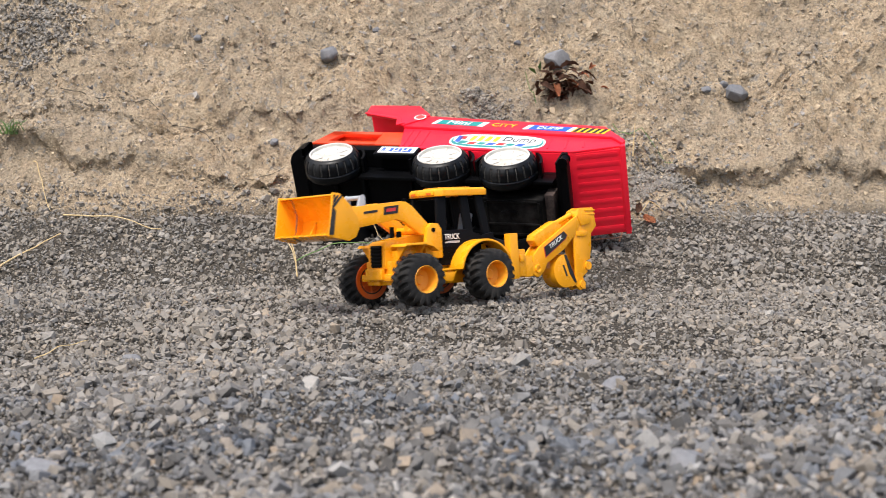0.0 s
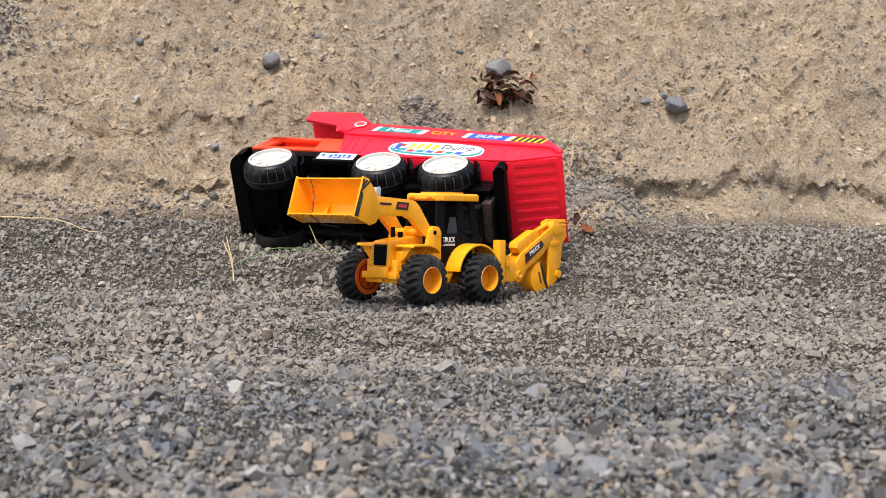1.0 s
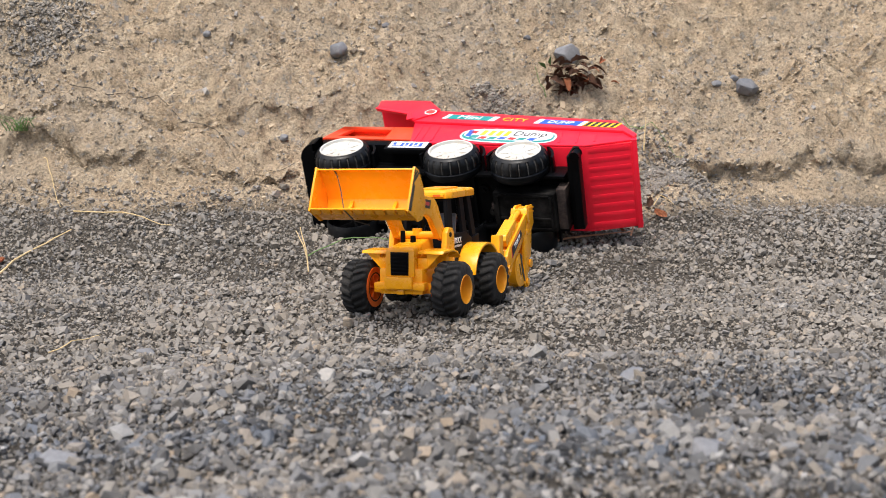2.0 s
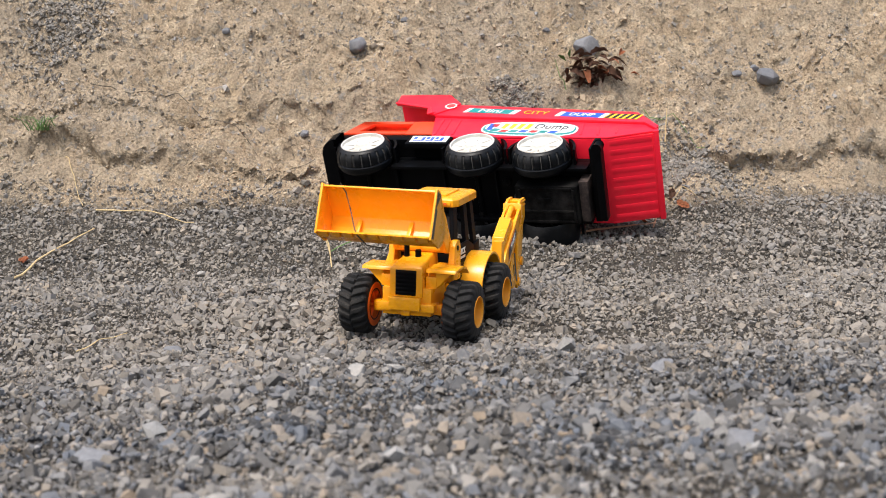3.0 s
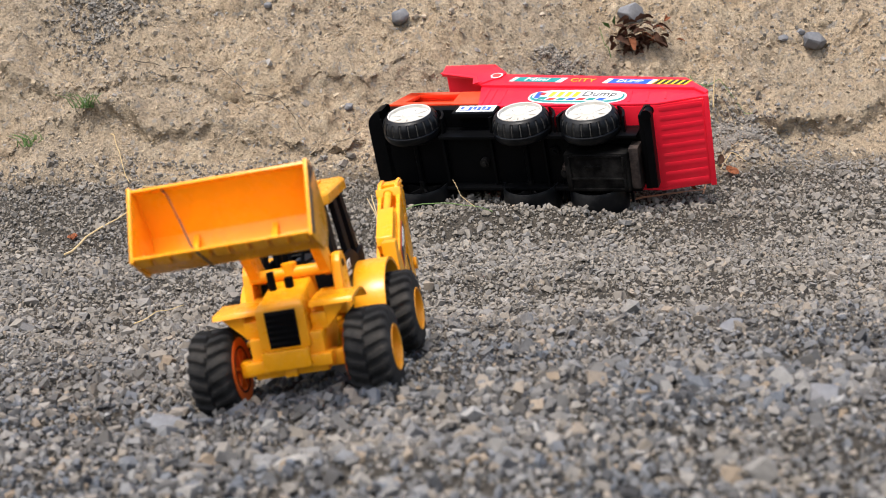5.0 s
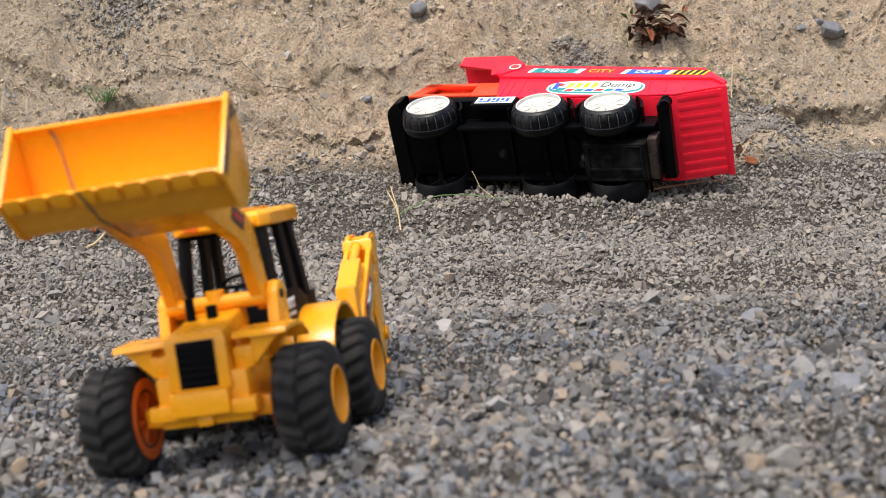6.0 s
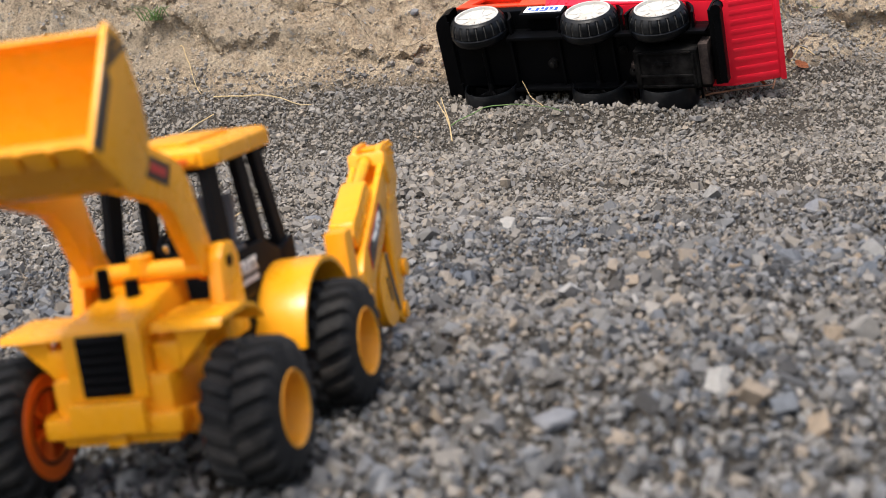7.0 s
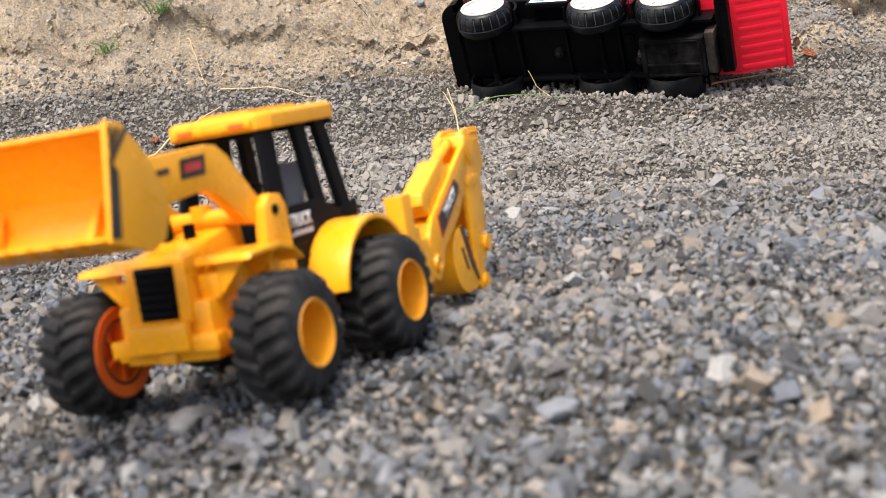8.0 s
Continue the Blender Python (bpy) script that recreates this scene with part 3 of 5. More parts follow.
def dump_truck():
    truck = tagged(new("dump_truck"), "red and black toy dump truck lying on its side in gravel", "toy truck")
    yaw, tilt = radians(17), radians(22)
    fwd, near = Vector((-cos(yaw), sin(yaw), 0)), Vector((-sin(yaw), -cos(yaw), 0))
    left = cos(tilt) * Vector((0, 0, 1)) + sin(tilt) * near
    truck.matrix_world = frame_matrix(-left, fwd, (-left).cross(fwd), Vector((0.0696, -0.8504, 0.0602)))
    for side, x in ((-1, -0.049), (1, 0.049)):
        for y in (0.146, -0.002, -0.09):
            truck_wheel(truck, x, y, side)
    # chassis: long pan with round front, side rails
    bm = B()
    outline = []
    for cx, cy, a0 in ((0.046, 0.186, 0), (-0.046, 0.186, 90)):
        for k in range(7):
            a = radians(a0 + 15 * k)
            outline.append((cx + 0.022 * cos(a), cy + 0.022 * sin(a)))
    outline += [(-0.068, 0.189), (-0.034, 0.189), (-0.034, -0.150), (0.034, -0.150), (0.034, 0.189), (0.068, 0.189)]
    lo = [bm.verts.new((x, y, 0.040)) for x, y in outline]
    hi = [bm.verts.new((x, y, 0.062)) for x, y in outline]
    bm.faces.new(lo[::-1])
    bm.faces.new(hi)
    for i in range(len(lo)):
        j = (i + 1) % len(lo)
        bm.faces.new((lo[i], lo[j], hi[j], hi[i]))
    chassis = part("chassis", bm, M_BLACK, truck, "black plastic chassis pan seen from below", 0.0012)
    bm = B()
    for s in (-1, 1):
        add_box(bm, s * 0.0335, s * 0.0375, -0.148, 0.108, 0.026, 0.046)
    add_box(bm, -0.033, 0.033, 0.103, 0.107, 0.030, 0.042)
    add_box(bm, -0.033, 0.033, -0.030, -0.027, 0.030, 0.042)
    add_box(bm, -0.033, 0.033, 0.040, 0.043, 0.033, 0.042)
    part("rail", bm, M_BLACK, chassis, "black chassis rails and cross ribs", 0.0006)
    # wheel arches
    for y in (0.146, -0.002, -0.09):
        for s in (-1, 1):
            bm = B()
            n = 14
            pts = [(y + 0.043 * cos(pi * k / n), 0.0365 + 0.043 * sin(pi * k / n)) for k in range(n + 1)]
            pts += [(y + 0.040 * cos(pi * k / n), 0.0365 + 0.040 * sin(pi * k / n)) for k in range(n, -1, -1)]
            x0, x1 = sorted((s * 0.030, s * 0.0580))
            add_prism(bm, pts, x0, x1)
            part("wheel_arch", bm, M_BLACK, truck, "", 0)
    # gearbox at the rear axles, with a screw boss
    bm = B()
    add_box(bm, -0.020, 0.032, -0.138, -0.058, 0.012, 0.042)
    part("gearbox", bm, M_DUSTY_BLACK, truck, "dusty black gear housing under the rear axles", 0.003)
    bm = B()
    for y0, y1 in ((-0.134, -0.131), (-0.066, -0.063)):
        add_box(bm, -0.016, 0.028, y0, y1, 0.0095, 0.0119)
    for x0, x1 in ((-0.018, -0.015), (0.012, 0.015), (0.026, 0.029)):
        add_box(bm, x0, x1, -0.131, -0.066, 0.0100, 0.0119)
    add_box(bm, -0.004, 0.000, -0.104, -0.084, 0.0095, 0.0119)
    part("housing_rib", bm, M_DUSTY_BLACK, chassis, "dusty raised ribs on the gear housing", 0.0006)
    bm = B()
    add_box(bm, -0.024, 0.030, -0.1500, -0.1385, 0.018, 0.040)
    part("rear_plate", bm, M_MUDDY, truck, "mud-stained black plate behind the gear housing", 0.001)
    for x, y in ((-0.006, -0.056), (0.008, -0.052)):
        bm = B()
        add_lathe(bm, [(0, 0.0), (0, 0.0026), (0.003, 0.0030), (0.006, 0.0045), (0.012, 0.0048)], 16, pose(x, y, 0.028, 0, -90, 0))
        part("screw_boss", bm, M_MUDDY, chassis, "", 0)
    for x, y in ((0.004, 0.055), (-0.012, -0.04), (0.018, -0.05)):
        bm = B()
        add_lathe(bm, [(0, 0.0), (0, 0.003), (0.003, 0.0032), (0.003, 0.0060), (0.010, 0.0068)], 20, pose(x, y, 0.031, 0, -90, 0))
        part("screw_boss", bm, M_DUSTY_BLACK, chassis, "", 0)
    # axle lines
    for y in (0.146, -0.002, -0.09):
        bm = B()
        add_rod(bm, [(-0.045, y, 0.0365), (0.045, y, 0.0365)], 0.003, 10)
        part("axle", bm, M_BLACK, truck)
    # tail frame
    bm = B()
    add_box(bm, -0.068, 0.028, -0.171, -0.162, 0.016, 0.030)
    add_box(bm, -0.062, 0.036, -0.160, -0.152, 0.030, 0.062)
    add_rod(bm, [(-0.069, -0.1665, 0.014), (-0.069, -0.1665, 0.028)], 0.0052, 14)
    part("tail_frame", bm, M_BLACK, truck, "black plastic tail bar", 0.0012)
    # side tank with its label
    bm = B()
    add_box(bm, -0.0620, -0.0545, 0.034, 0.092, 0.043, 0.066)
    add_box(bm, -0.0545, -0.0340, 0.040, 0.086, 0.057, 0.063)
    tank = part("side_tank", bm, M_BLACK, truck, "black side tank with a printed label", 0.002)
    bm = B()
    add_box(bm, -0.0626, -0.0622, 0.037, 0.087, 0.047, 0.0645)
    lab = part("sticker", bm, M_PAPER, tank, "white and blue printed sticker", 0)
    for k, (y0, y1) in enumerate(((0.068, 0.083), (0.056, 0.066), (0.043, 0.054))):
        bm = B()
        add_box(bm, -0.0630, -0.0627, y0, y1, 0.0500, 0.0520)
        add_box(bm, -0.0630, -0.0627, y0, y0 + 0.004, 0.0525, 0.0600)
        add_box(bm, -0.0630, -0.0627, y1 - 0.004, y1, 0.0545, 0.0610)
        part("print_bar", bm, M_BLUE, tank)
    bm = B()
    add_box(bm, -0.0585, 0.0585, 0.0670, 0.1900, 0.0625, 0.0770)
    part("cab_floor", bm, M_BLACK, truck, "black floor pan under the cab", 0.0015)
    # cab, bright orange red, with an open side window
    bm = B()
    for s in (-1, 1):
        x0, x1 = sorted((s * 0.055, s * 0.060))
        for ring in (((0.192, 0.078), (0.176, 0.116), (0.160, 0.108), (0.172, 0.086)), ((0.176, 0.116), (0.105, 0.116), (0.105, 0.108), (0.160, 0.108)),
                     ((0.1049, 0.116), (0.066, 0.116), (0.066, 0.0772), (0.1049, 0.0772)), ((0.192, 0.078), (0.172, 0.086), (0.105, 0.084), (0.105, 0.078))):
            add_prism(bm, ring, x0, x1)
    add_box(bm, -0.0548, 0.0548, 0.080, 0.172, 0.112, 0.116)
    add_box(bm, -0.0548, 0.0548, 0.066, 0.071, 0.0772, 0.1118)
    add_prism(bm, [(0.192, 0.078), (0.174, 0.112), (0.170, 0.112), (0.187, 0.078)], -0.0548, 0.0548)
    add_box(bm, -0.0500, 0.0500, 0.086, 0.160, 0.081, 0.1115)
    part("cab", bm, M_CAB_RED, truck, "bright orange-red plastic cab with an open window", 0.0012)
    # the bed
    t = 0.003
    bm = B()
    add_prism(bm, [(0.0584, 0.0655), (-0.164, 0.0655), (-0.219, 0.0835), (-0.219, 0.0865), (-0.164, 0.0685), (0.0584, 0.0685)], -0.0579, 0.0539)
    bed = part("dump_bed", bm, M_RED, truck, "red plastic tipper bed with ribbed floor", 0.0006)
    for s in (-1, 1):
        xo = 0.061 if s < 0 else 0.057
        bm = B()
        add_prism(bm, [(0.064, 0.066), (0.080, 0.1270), (-0.204, 0.1050), (-0.222, 0.0870), (-0.165, 0.066)], *sorted((s * xo, s * (xo - t))))
        part("side_wall", bm, M_RED, bed, "", 0.0009)
        bm = B()
        add_prism(bm, [(0.081, 0.1275), (0.062, 0.1480), (0.056, 0.1615), (0.046, 0.1600), (-0.188, 0.1365), (-0.2235, 0.0960), (-0.2215, 0.0880), (-0.204, 0.1055)], *sorted((s * (xo + 0.0030), s * (xo - 0.0020))))
        part("rim_band", bm, M_RED, bed, "", 0.0009)
    bm = B()
    add_prism(bm, [(-0.2192, 0.082), (-0.226, 0.084), (-0.221, 0.098), (-0.2192, 0.096)], -0.062, 0.058)
    part("tail_lip", bm, M_RED, bed, "", 0.0009)
    bm = B()
    add_box(bm, -0.0575, 0.0575, 0.0585, 0.0615, 0.069, 0.160)
    part("front_wall", bm, M_RED, bed, "", 0.0009)
    for k in range(9):
        x = -0.0520 + k * 0.0125
        bm = B()
        add_prism(bm, [(-0.168, 0.06645), (-0.217, 0.08245), (-0.217, 0.0836), (-0.168, 0.0680)], x - 0.0034, x + 0.0034)
        part("floor_rib", bm, M_RED, bed, "", 0.0009)
    for y, h in ((0.064, 0.120), (0.054, 0.119), (0.040, 0.118), (-0.128, 0.104), (-0.150, 0.102), (-0.172, 0.099)):
        bm = B()
        add_prism(bm, [(y - 0.004, 0.072 if y > -0.16 else 0.078), (y, h), (y + 0.0030, h), (y - 0.001, 0.072 if y > -0.16 else 0.078)], -0.0618, -0.0608)
        part("side_rib", bm, M_RED, bed, "", 0.0003)
    bm = B()
    add_prism(bm, [(0.080, 0.1860), (0.080, 0.1905), (0.151, 0.1905), (0.152, 0.1860)], -0.0655, 0.0620)
    add_prism(bm, [(0.058, 0.1500), (0.080, 0.1860), (0.084, 0.1860), (0.064, 0.1500)], -0.0655, 0.0620)
    for s in (-1, 1):
        x0, x1 = sorted((s * 0.0620, s * 0.0660))
        add_prism(bm, [(0.152, 0.1910), (0.0810, 0.1915), (0.0555, 0.1620), (0.0615, 0.1480), (0.0810, 0.1280), (0.0900, 0.1300), (0.0960, 0.1480), (0.1480, 0.1620)], x0, x1)
    part("canopy", bm, M_RED, bed, "red plastic cab guard", 0.0014)
    for s in (-1, 1):
        bm = B()
        add_prism(bm, [(0.0800, 0.1320), (0.0850, 0.1300), (0.0935, 0.1500), (0.1485, 0.1650), (0.1490, 0.1610), (0.0960, 0.1440), (0.0900, 0.1240)], *sorted((s * 0.0661, s * 0.0672)))
        part("guard_rib", bm, M_RED, bed, "", 0.0003)

    # prints: on the rim band (x = -0.0645) and on the side (x = -0.0615); text reads along -y with its top towards +z
    def print_matrix(x, y, z, lean=0.0):
        return Matrix.Translation((x, y, z)) @ Matrix(((0, 0, -1, 0), (-1, 0, 0, 0), (0, 1, 0, 0), (0, 0, 0, 1))) @ pose(0, 0, 0, 0, 0, lean)

    def panel(name, y0, y1, zc, h, material, x, skew=0.006, slope=0.063):
        bm = B()
        za, zb = zc(y0), zc(y1)
        add_prism(bm, [(y0, za - h), (y0 - skew, za + h), (y1 - skew, zb + h), (y1, zb - h)], x - 0.0003, x)
        return part(name, bm, material, bed)

    def rim_z(y):
        return 0.1425 + 0.098 * (y - 0.04)

    for y0, y1, mt in ((0.045, 0.039, M_PAPER), (0.039, -0.020, M_TEAL), (-0.020, -0.028, M_PAPER), (-0.083, -0.090, M_PAPER), (-0.090, -0.142, M_BLUE), (-0.142, -0.148, M_PAPER)):
        panel("sticker", y0, y1, rim_z, 0.0068, mt, -0.0641)
    panel("sticker", -0.149, -0.192, rim_z, 0.0068, M_GOLD, -0.0641)
    for k in range(5):
        y = -0.151 - k * 0.0084
        panel("hazard_stripe", y, y - 0.0042, rim_z, 0.0066, M_INK, -0.0645, 0.006)
    lean = math.degrees(math.atan(-0.098))
    words("Mini", 0.0150, M_PAPER, bed, print_matrix(-0.0646, 0.008, rim_z(0.008), lean), shear=0.2, width=0.034)
    words("CITY", 0.0135, M_GOLD, bed, print_matrix(-0.0646, -0.056, rim_z(-0.056), lean), width=0.034)
    words("DUMP", 0.0120, M_PAPER, bed, print_matrix(-0.0646, -0.118, rim_z(-0.118), lean), shear=0.2, width=0.034)
    bm = B()
    add_lathe(bm, [(0.0, 0.0), (0.0, 0.0085), (0.0004, 0.0085), (0.0004, 0.0)], 8, pose(-0.0664, 0.0660, 0.1520))
    part("sticker", bm, M_PAPER, bed, "small octagonal sticker")
    bm = B()
    add_lathe(bm, [(0.0, 0.0), (0.0, 0.0064), (0.0003, 0.0064), (0.0003, 0.0)], 8, pose(-0.0667, 0.0660, 0.1520))
    part("print_bar", bm, M_STICK_RED, bed)

    def oval(x, yc, zc, a, h, material):
        bm = B()
        pts = []
        for k in range(40):
            u = 2 * pi * k / 40
            c, s = cos(u), sin(u)
            y = yc + a * math.copysign(abs(c) ** 0.6, c)
            pts.append((y, zc + h * math.copysign(abs(s) ** 0.75, s) - 0.048 * (yc - y)))
        add_prism(bm, pts, x - 0.0003, x)
        return part("sticker", bm, material, bed, "oval white and teal sticker")

    OY, OZ = -0.060, 0.0890
    oval(-0.0613, OY, OZ, 0.0640, 0.0205, M_PAPER)
    oval(-0.0616, OY, OZ, 0.0615, 0.0180, M_TEAL)
    oval(-0.0619, OY, OZ + 0.0020, 0.0590, 0.0155, M_PAPER)

    def chip(y, z, w, h, material, skew=0.004):
        bm = B()
        z -= 0.048 * (OY - y)
        add_prism(bm, [(y, z - h), (y - skew, z + h), (y - w - skew, z + h - 0.001), (y - w, z - h - 0.001)], -0.0625, -0.0622)
        part("print_bar", bm, material, bed)

    chip(-0.004, OZ + 0.003, 0.007, 0.0095, M_BLUE, 0.001)
    chip(-0.008, OZ + 0.007, 0.008, 0.0040, M_STICK_RED, 0.002)
    chip(-0.010, OZ - 0.006, 0.010, 0.0040, M_TEAL, 0.003)
    for k in range(4):
        chip(-0.022 - k * 0.0105, OZ + 0.006, 0.0062, 0.0075, M_GOLD, 0.003)
    for k in range(6):
        chip(-0.022 - k * 0.0130, OZ - 0.0085, 0.0095, 0.0032, (M_STICK_RED, M_TEAL, M_BLUE)[k % 3], 0.004)
    words("Dump", 0.0190, M_INK, bed, print_matrix(-0.0624, -0.0880, OZ + 0.005, -3), shear=0.15, width=0.044)
    return truck


dump_truck()


# ---- the toy backhoe loader ----
R_WHEEL = 0.0275


def loader_wheel(toy, x, y, spin_parts):
    s = 1 if x > 0 else -1
    w, r = 0.0145, R_WHEEL
    bm = B()
    add_lathe(bm, [(-s * w * 0.3, 0.0), (-s * w * 0.3, 0.0110), (-s * w * 0.5, 0.0115)], 28)
    wheel = part("wheel", bm, M_RIM_YELLOW, toy)
    wheel.matrix_basis = pose(x, y, R_WHEEL)
    bm = B()
    add_tyre(bm, w, across([(0, 0.0250), (0.7, 0.0246), (0.9, 0.0228), (0.96, 0.0200), (1, 0.0150)], 27), 0.0135, chevron_lug, 247)
    part("tyre", bm, M_TYRE, wheel, "dusty black rubber tyre with chevron lugs", 0)
    bm = B()
    add_lathe(bm, [(s * w * 0.96, 0.0150), (s * w * 1.03, 0.0143), (s * w * 0.98, 0.0132), (s * w * 0.10, 0.0118), (s * w * 0.02, 0.006), (s * w * 0.18, 0.0045), (s * w * 0.18, 0.0)], 36)
    part("rim", bm, M_RIM_YELLOW, wheel, "deep yellow plastic rim", 0)
    # inner face of the yellow rim: the dish's shade is put into its orange
    bm = B()
    add_lathe(bm, [(-s * w * 1.0, 0.0206), (-s * w * 1.03, 0.0200), (-s * w * 1.02, 0.0190), (-s * w * 0.99, 0.0130), (-s * w * 0.72, 0.0124), (-s * w * 0.66, 0.0)], 28)
    for k in range(6):
        add_box(bm, -w * 1.0 if s > 0 else w * 0.6, -w * 0.6 if s > 0 else w * 1.0, -0.0008, 0.0008, 0.002, 0.0128, Matrix.Rotation(2 * pi * k / 6, 4, "X"))
    part("inner_rim", bm, M_ORANGE_AND_SHADE, wheel, "inner side of the rim, its shade painted in orange-brown", 0)
    spin_parts.append(wheel)
    return wheel


def backhoe_loader():
    toy = tagged(new("backhoe_loader"), "yellow and black plastic toy backhoe loader driving over gravel", "toy digger")
    wheels = []
    for x in (-0.0500, 0.0500):
        for y in (0.0615, -0.0325):
            loader_wheel(toy, x, y, wheels)
    # lower body and axles
    bm = B()
    add_box(bm, -0.0235, 0.0235, 0.032, 0.0755, 0.0225, 0.0480)
    add_box(bm, -0.0210, 0.0210, -0.075, 0.032, 0.0200, 0.0400)
    add_box(bm, -0.0160, 0.0160, 0.010, 0.032, 0.0400, 0.0560)
    add_box(bm, -0.0350, 0.0350, 0.0565, 0.0665, 0.0225, 0.0325)
    add_box(bm, -0.0350, 0.0350, -0.0375, -0.0275, 0.0225, 0.0325)
    part("chassis", bm, M_YELLOW, toy, "yellow plastic underbody", 0.0012)
    bm = B()
    add_box(bm, -0.0275, 0.0275, 0.0700, 0.0800, 0.0270, 0.0345)
    add_box(bm, -0.0150, 0.0150, 0.0790, 0.0835, 0.0285, 0.0405)
    add_box(bm, -0.0040, 0.0040, 0.0740, 0.0790, 0.0225, 0.0275)
    part("bumper", bm, M_YELLOW, toy, "", 0.001)
    # hood
    bm = B()
    prof = [(0.0785, 0.0400), (0.0770, 0.0665), (0.0740, 0.0690), (0.0300, 0.0755), (0.0240, 0.0755), (0.0240, 0.0400)]
    a = [bm.verts.new((-0.0160, y, z)) for y, z in prof]
    b = [bm.verts.new((0.0160, y, z)) for y, z in prof]
    for i in (2, 3, 4):
        a[i].co.x, b[i].co.x = -0.0125, 0.0125
    bm.faces.new(a)
    bm.faces.new(b[::-1])
    for i in range(len(a)):
        j = (i + 1) % len(a)
        bm.faces.new((a[i], b[i], b[j], a[j]))
    part("hood", bm, M_YELLOW, toy, "yellow plastic engine hood", 0.0014)
    bm = B()
    add_box(bm, -0.0098, 0.0098, 0.0768, 0.0785, 0.0415, 0.0648)
    grille = part("grille", bm, M_BLACK, toy, "black slatted radiator grille", 0.0004)
    for k in range(6):
        bm = B()
        z = 0.0432 + k * 0.0037
        add_prism(bm, [(0.0784, z), (0.0796, z), (0.0796, z + 0.0012), (0.0784, z + 0.0026)], -0.0092, 0.0092)
        part("slat", bm, M_BLACK, grille, "", 0)
    # exhaust stacks
    for x, y, r, top in ((0.0088, 0.0500, 0.0026, 0.0842), (-0.0020, 0.0490, 0.0030, 0.0792)):
        bm = B()
        add_lathe(bm, [(0.0, 0.0), (0.0, r), (top - 0.0715, r * 0.92), (top - 0.0715, r * 0.6), (top - 0.0735, r * 0.5), (top - 0.0735, 0.0)], 16, pose(x, y, 0.0712, 0, -90, 0))
        part("exhaust", bm, M_BLACK, toy, "short black exhaust stack")
    # side boxes with front mudguards
    for s in (-1, 1):
        bm = B()
        x0, x1 = sorted((s * 0.0162, s * 0.0265))
        add_box(bm, x0, x1, 0.0280, 0.0700, 0.0475, 0.0585)
        add_prism(bm, [(0.0300, 0.0586), (0.0300, 0.0650), (0.0560, 0.0640), (0.0660, 0.0586)], x0, x1)
        part("side_box", bm, M_YELLOW, toy, "", 0.001)
        bm = B()
        x0, x1 = sorted((s * 0.0170, s * 0.0450))
        n = 8
        top = [(0.0720, 0.0625), (0.0700, 0.0655), (0.0460, 0.0660), (0.0360, 0.0630), (0.0290, 0.0575)]
        low = [(0.0280, 0.0555), (0.0350, 0.0608), (0.0455, 0.0635), (0.0690, 0.0632)]
        add_prism(bm, top + low, x0, x1)
        part("mudguard", bm, M_YELLOW, toy, "yellow front mudguard", 0.0006)
        bm = B()
        for y0, y1 in ((0.0660, 0.0690), (0.0420, 0.0450)):
            g = s * 0.0262
            q = [bm.verts.new(p) for y in (y0, y1) for p in ((g, y, 0.0490), (g, y, 0.0634), (s * 0.0405, y, 0.0634))]
            bm.faces.new(q[:3])
            bm.faces.new(q[3:][::-1])
            for k in range(3):
                bm.faces.new((q[k], q[(k + 1) % 3], q[3 + (k + 1) % 3], q[3 + k]))
        part("mudguard_bracket", bm, M_YELLOW, toy, "", 0.0004)
        # running board
        bm = B()
        x0, x1 = sorted((s * 0.0200, s * 0.0400))
        add_box(bm, x0, x1, 0.0040, 0.0300, 0.0330, 0.0365)
        add_prism(bm, [(0.004, 0.0330), (0.024, 0.0330), (0.018, 0.0230), (0.008, 0.0230)], x0, sorted((s * 0.030, s * 0.0205))[1] if s > 0 else x1)
        part("step", bm, M_YELLOW, toy, "", 0.0008)
        # rear mudguard: an arch with thickness
        bm = B()
        n = 12
        out, inn = [], []
        for k in range(n + 1):
            a = radians(8 + 144 * k / n)
            out.append((-0.0325 + 0.0360 * cos(a), 0.0300 + 0.0360 * sin(a)))
            inn.append((-0.0325 + 0.0335 * cos(a), 0.0300 + 0.0335 * sin(a)))
        add_prism(bm, out + inn[::-1], *sorted((s * 0.0265, s * 0.0500)))
        n2 = [(y, z) for y, z in out]
        add_prism(bm, n2 + [(-0.064, 0.040), (-0.002, 0.040)], *sorted((s * 0.0240, s * 0.0264)))
        part("rear_mudguard", bm, M_YELLOW, toy, "yellow rear mudguard arch", 0.0006)
        # loader pivot bracket
        bm = B()
        add_prism(bm, [(0.0140, 0.0480), (0.0140, 0.0790), (0.0180, 0.0850), (0.0270, 0.0860), (0.0325, 0.0810), (0.0360, 0.0640), (0.0380, 0.0480)], *sorted((s * 0.0265, s * 0.0325)))
        bracket = part("pivot_bracket", bm, M_YELLOW, toy, "", 0.0014)
        bm = B()
        add_lathe(bm, [(0.0, 0.0), (0.0, 0.0024), (s * 0.0012, 0.0024), (s * 0.0012, 0.0)], 16, pose(s * 0.0322, 0.0255, 0.0785))
        part("pin", bm, M_BLACK, bracket)
    bm = B()
    add_rod(bm, [(-0.0264, 0.0340, 0.0785), (0.0264, 0.0340, 0.0785)], 0.0040, 14)
    add_rod(bm, [(0.0, 0.0340, 0.0780), (0.0, 0.0340, 0.0850)], 0.0050, 14)
    part("cross_tube", bm, M_YELLOW, toy, "", 0)
    # cab
    base, top = 0.0560, 0.1150

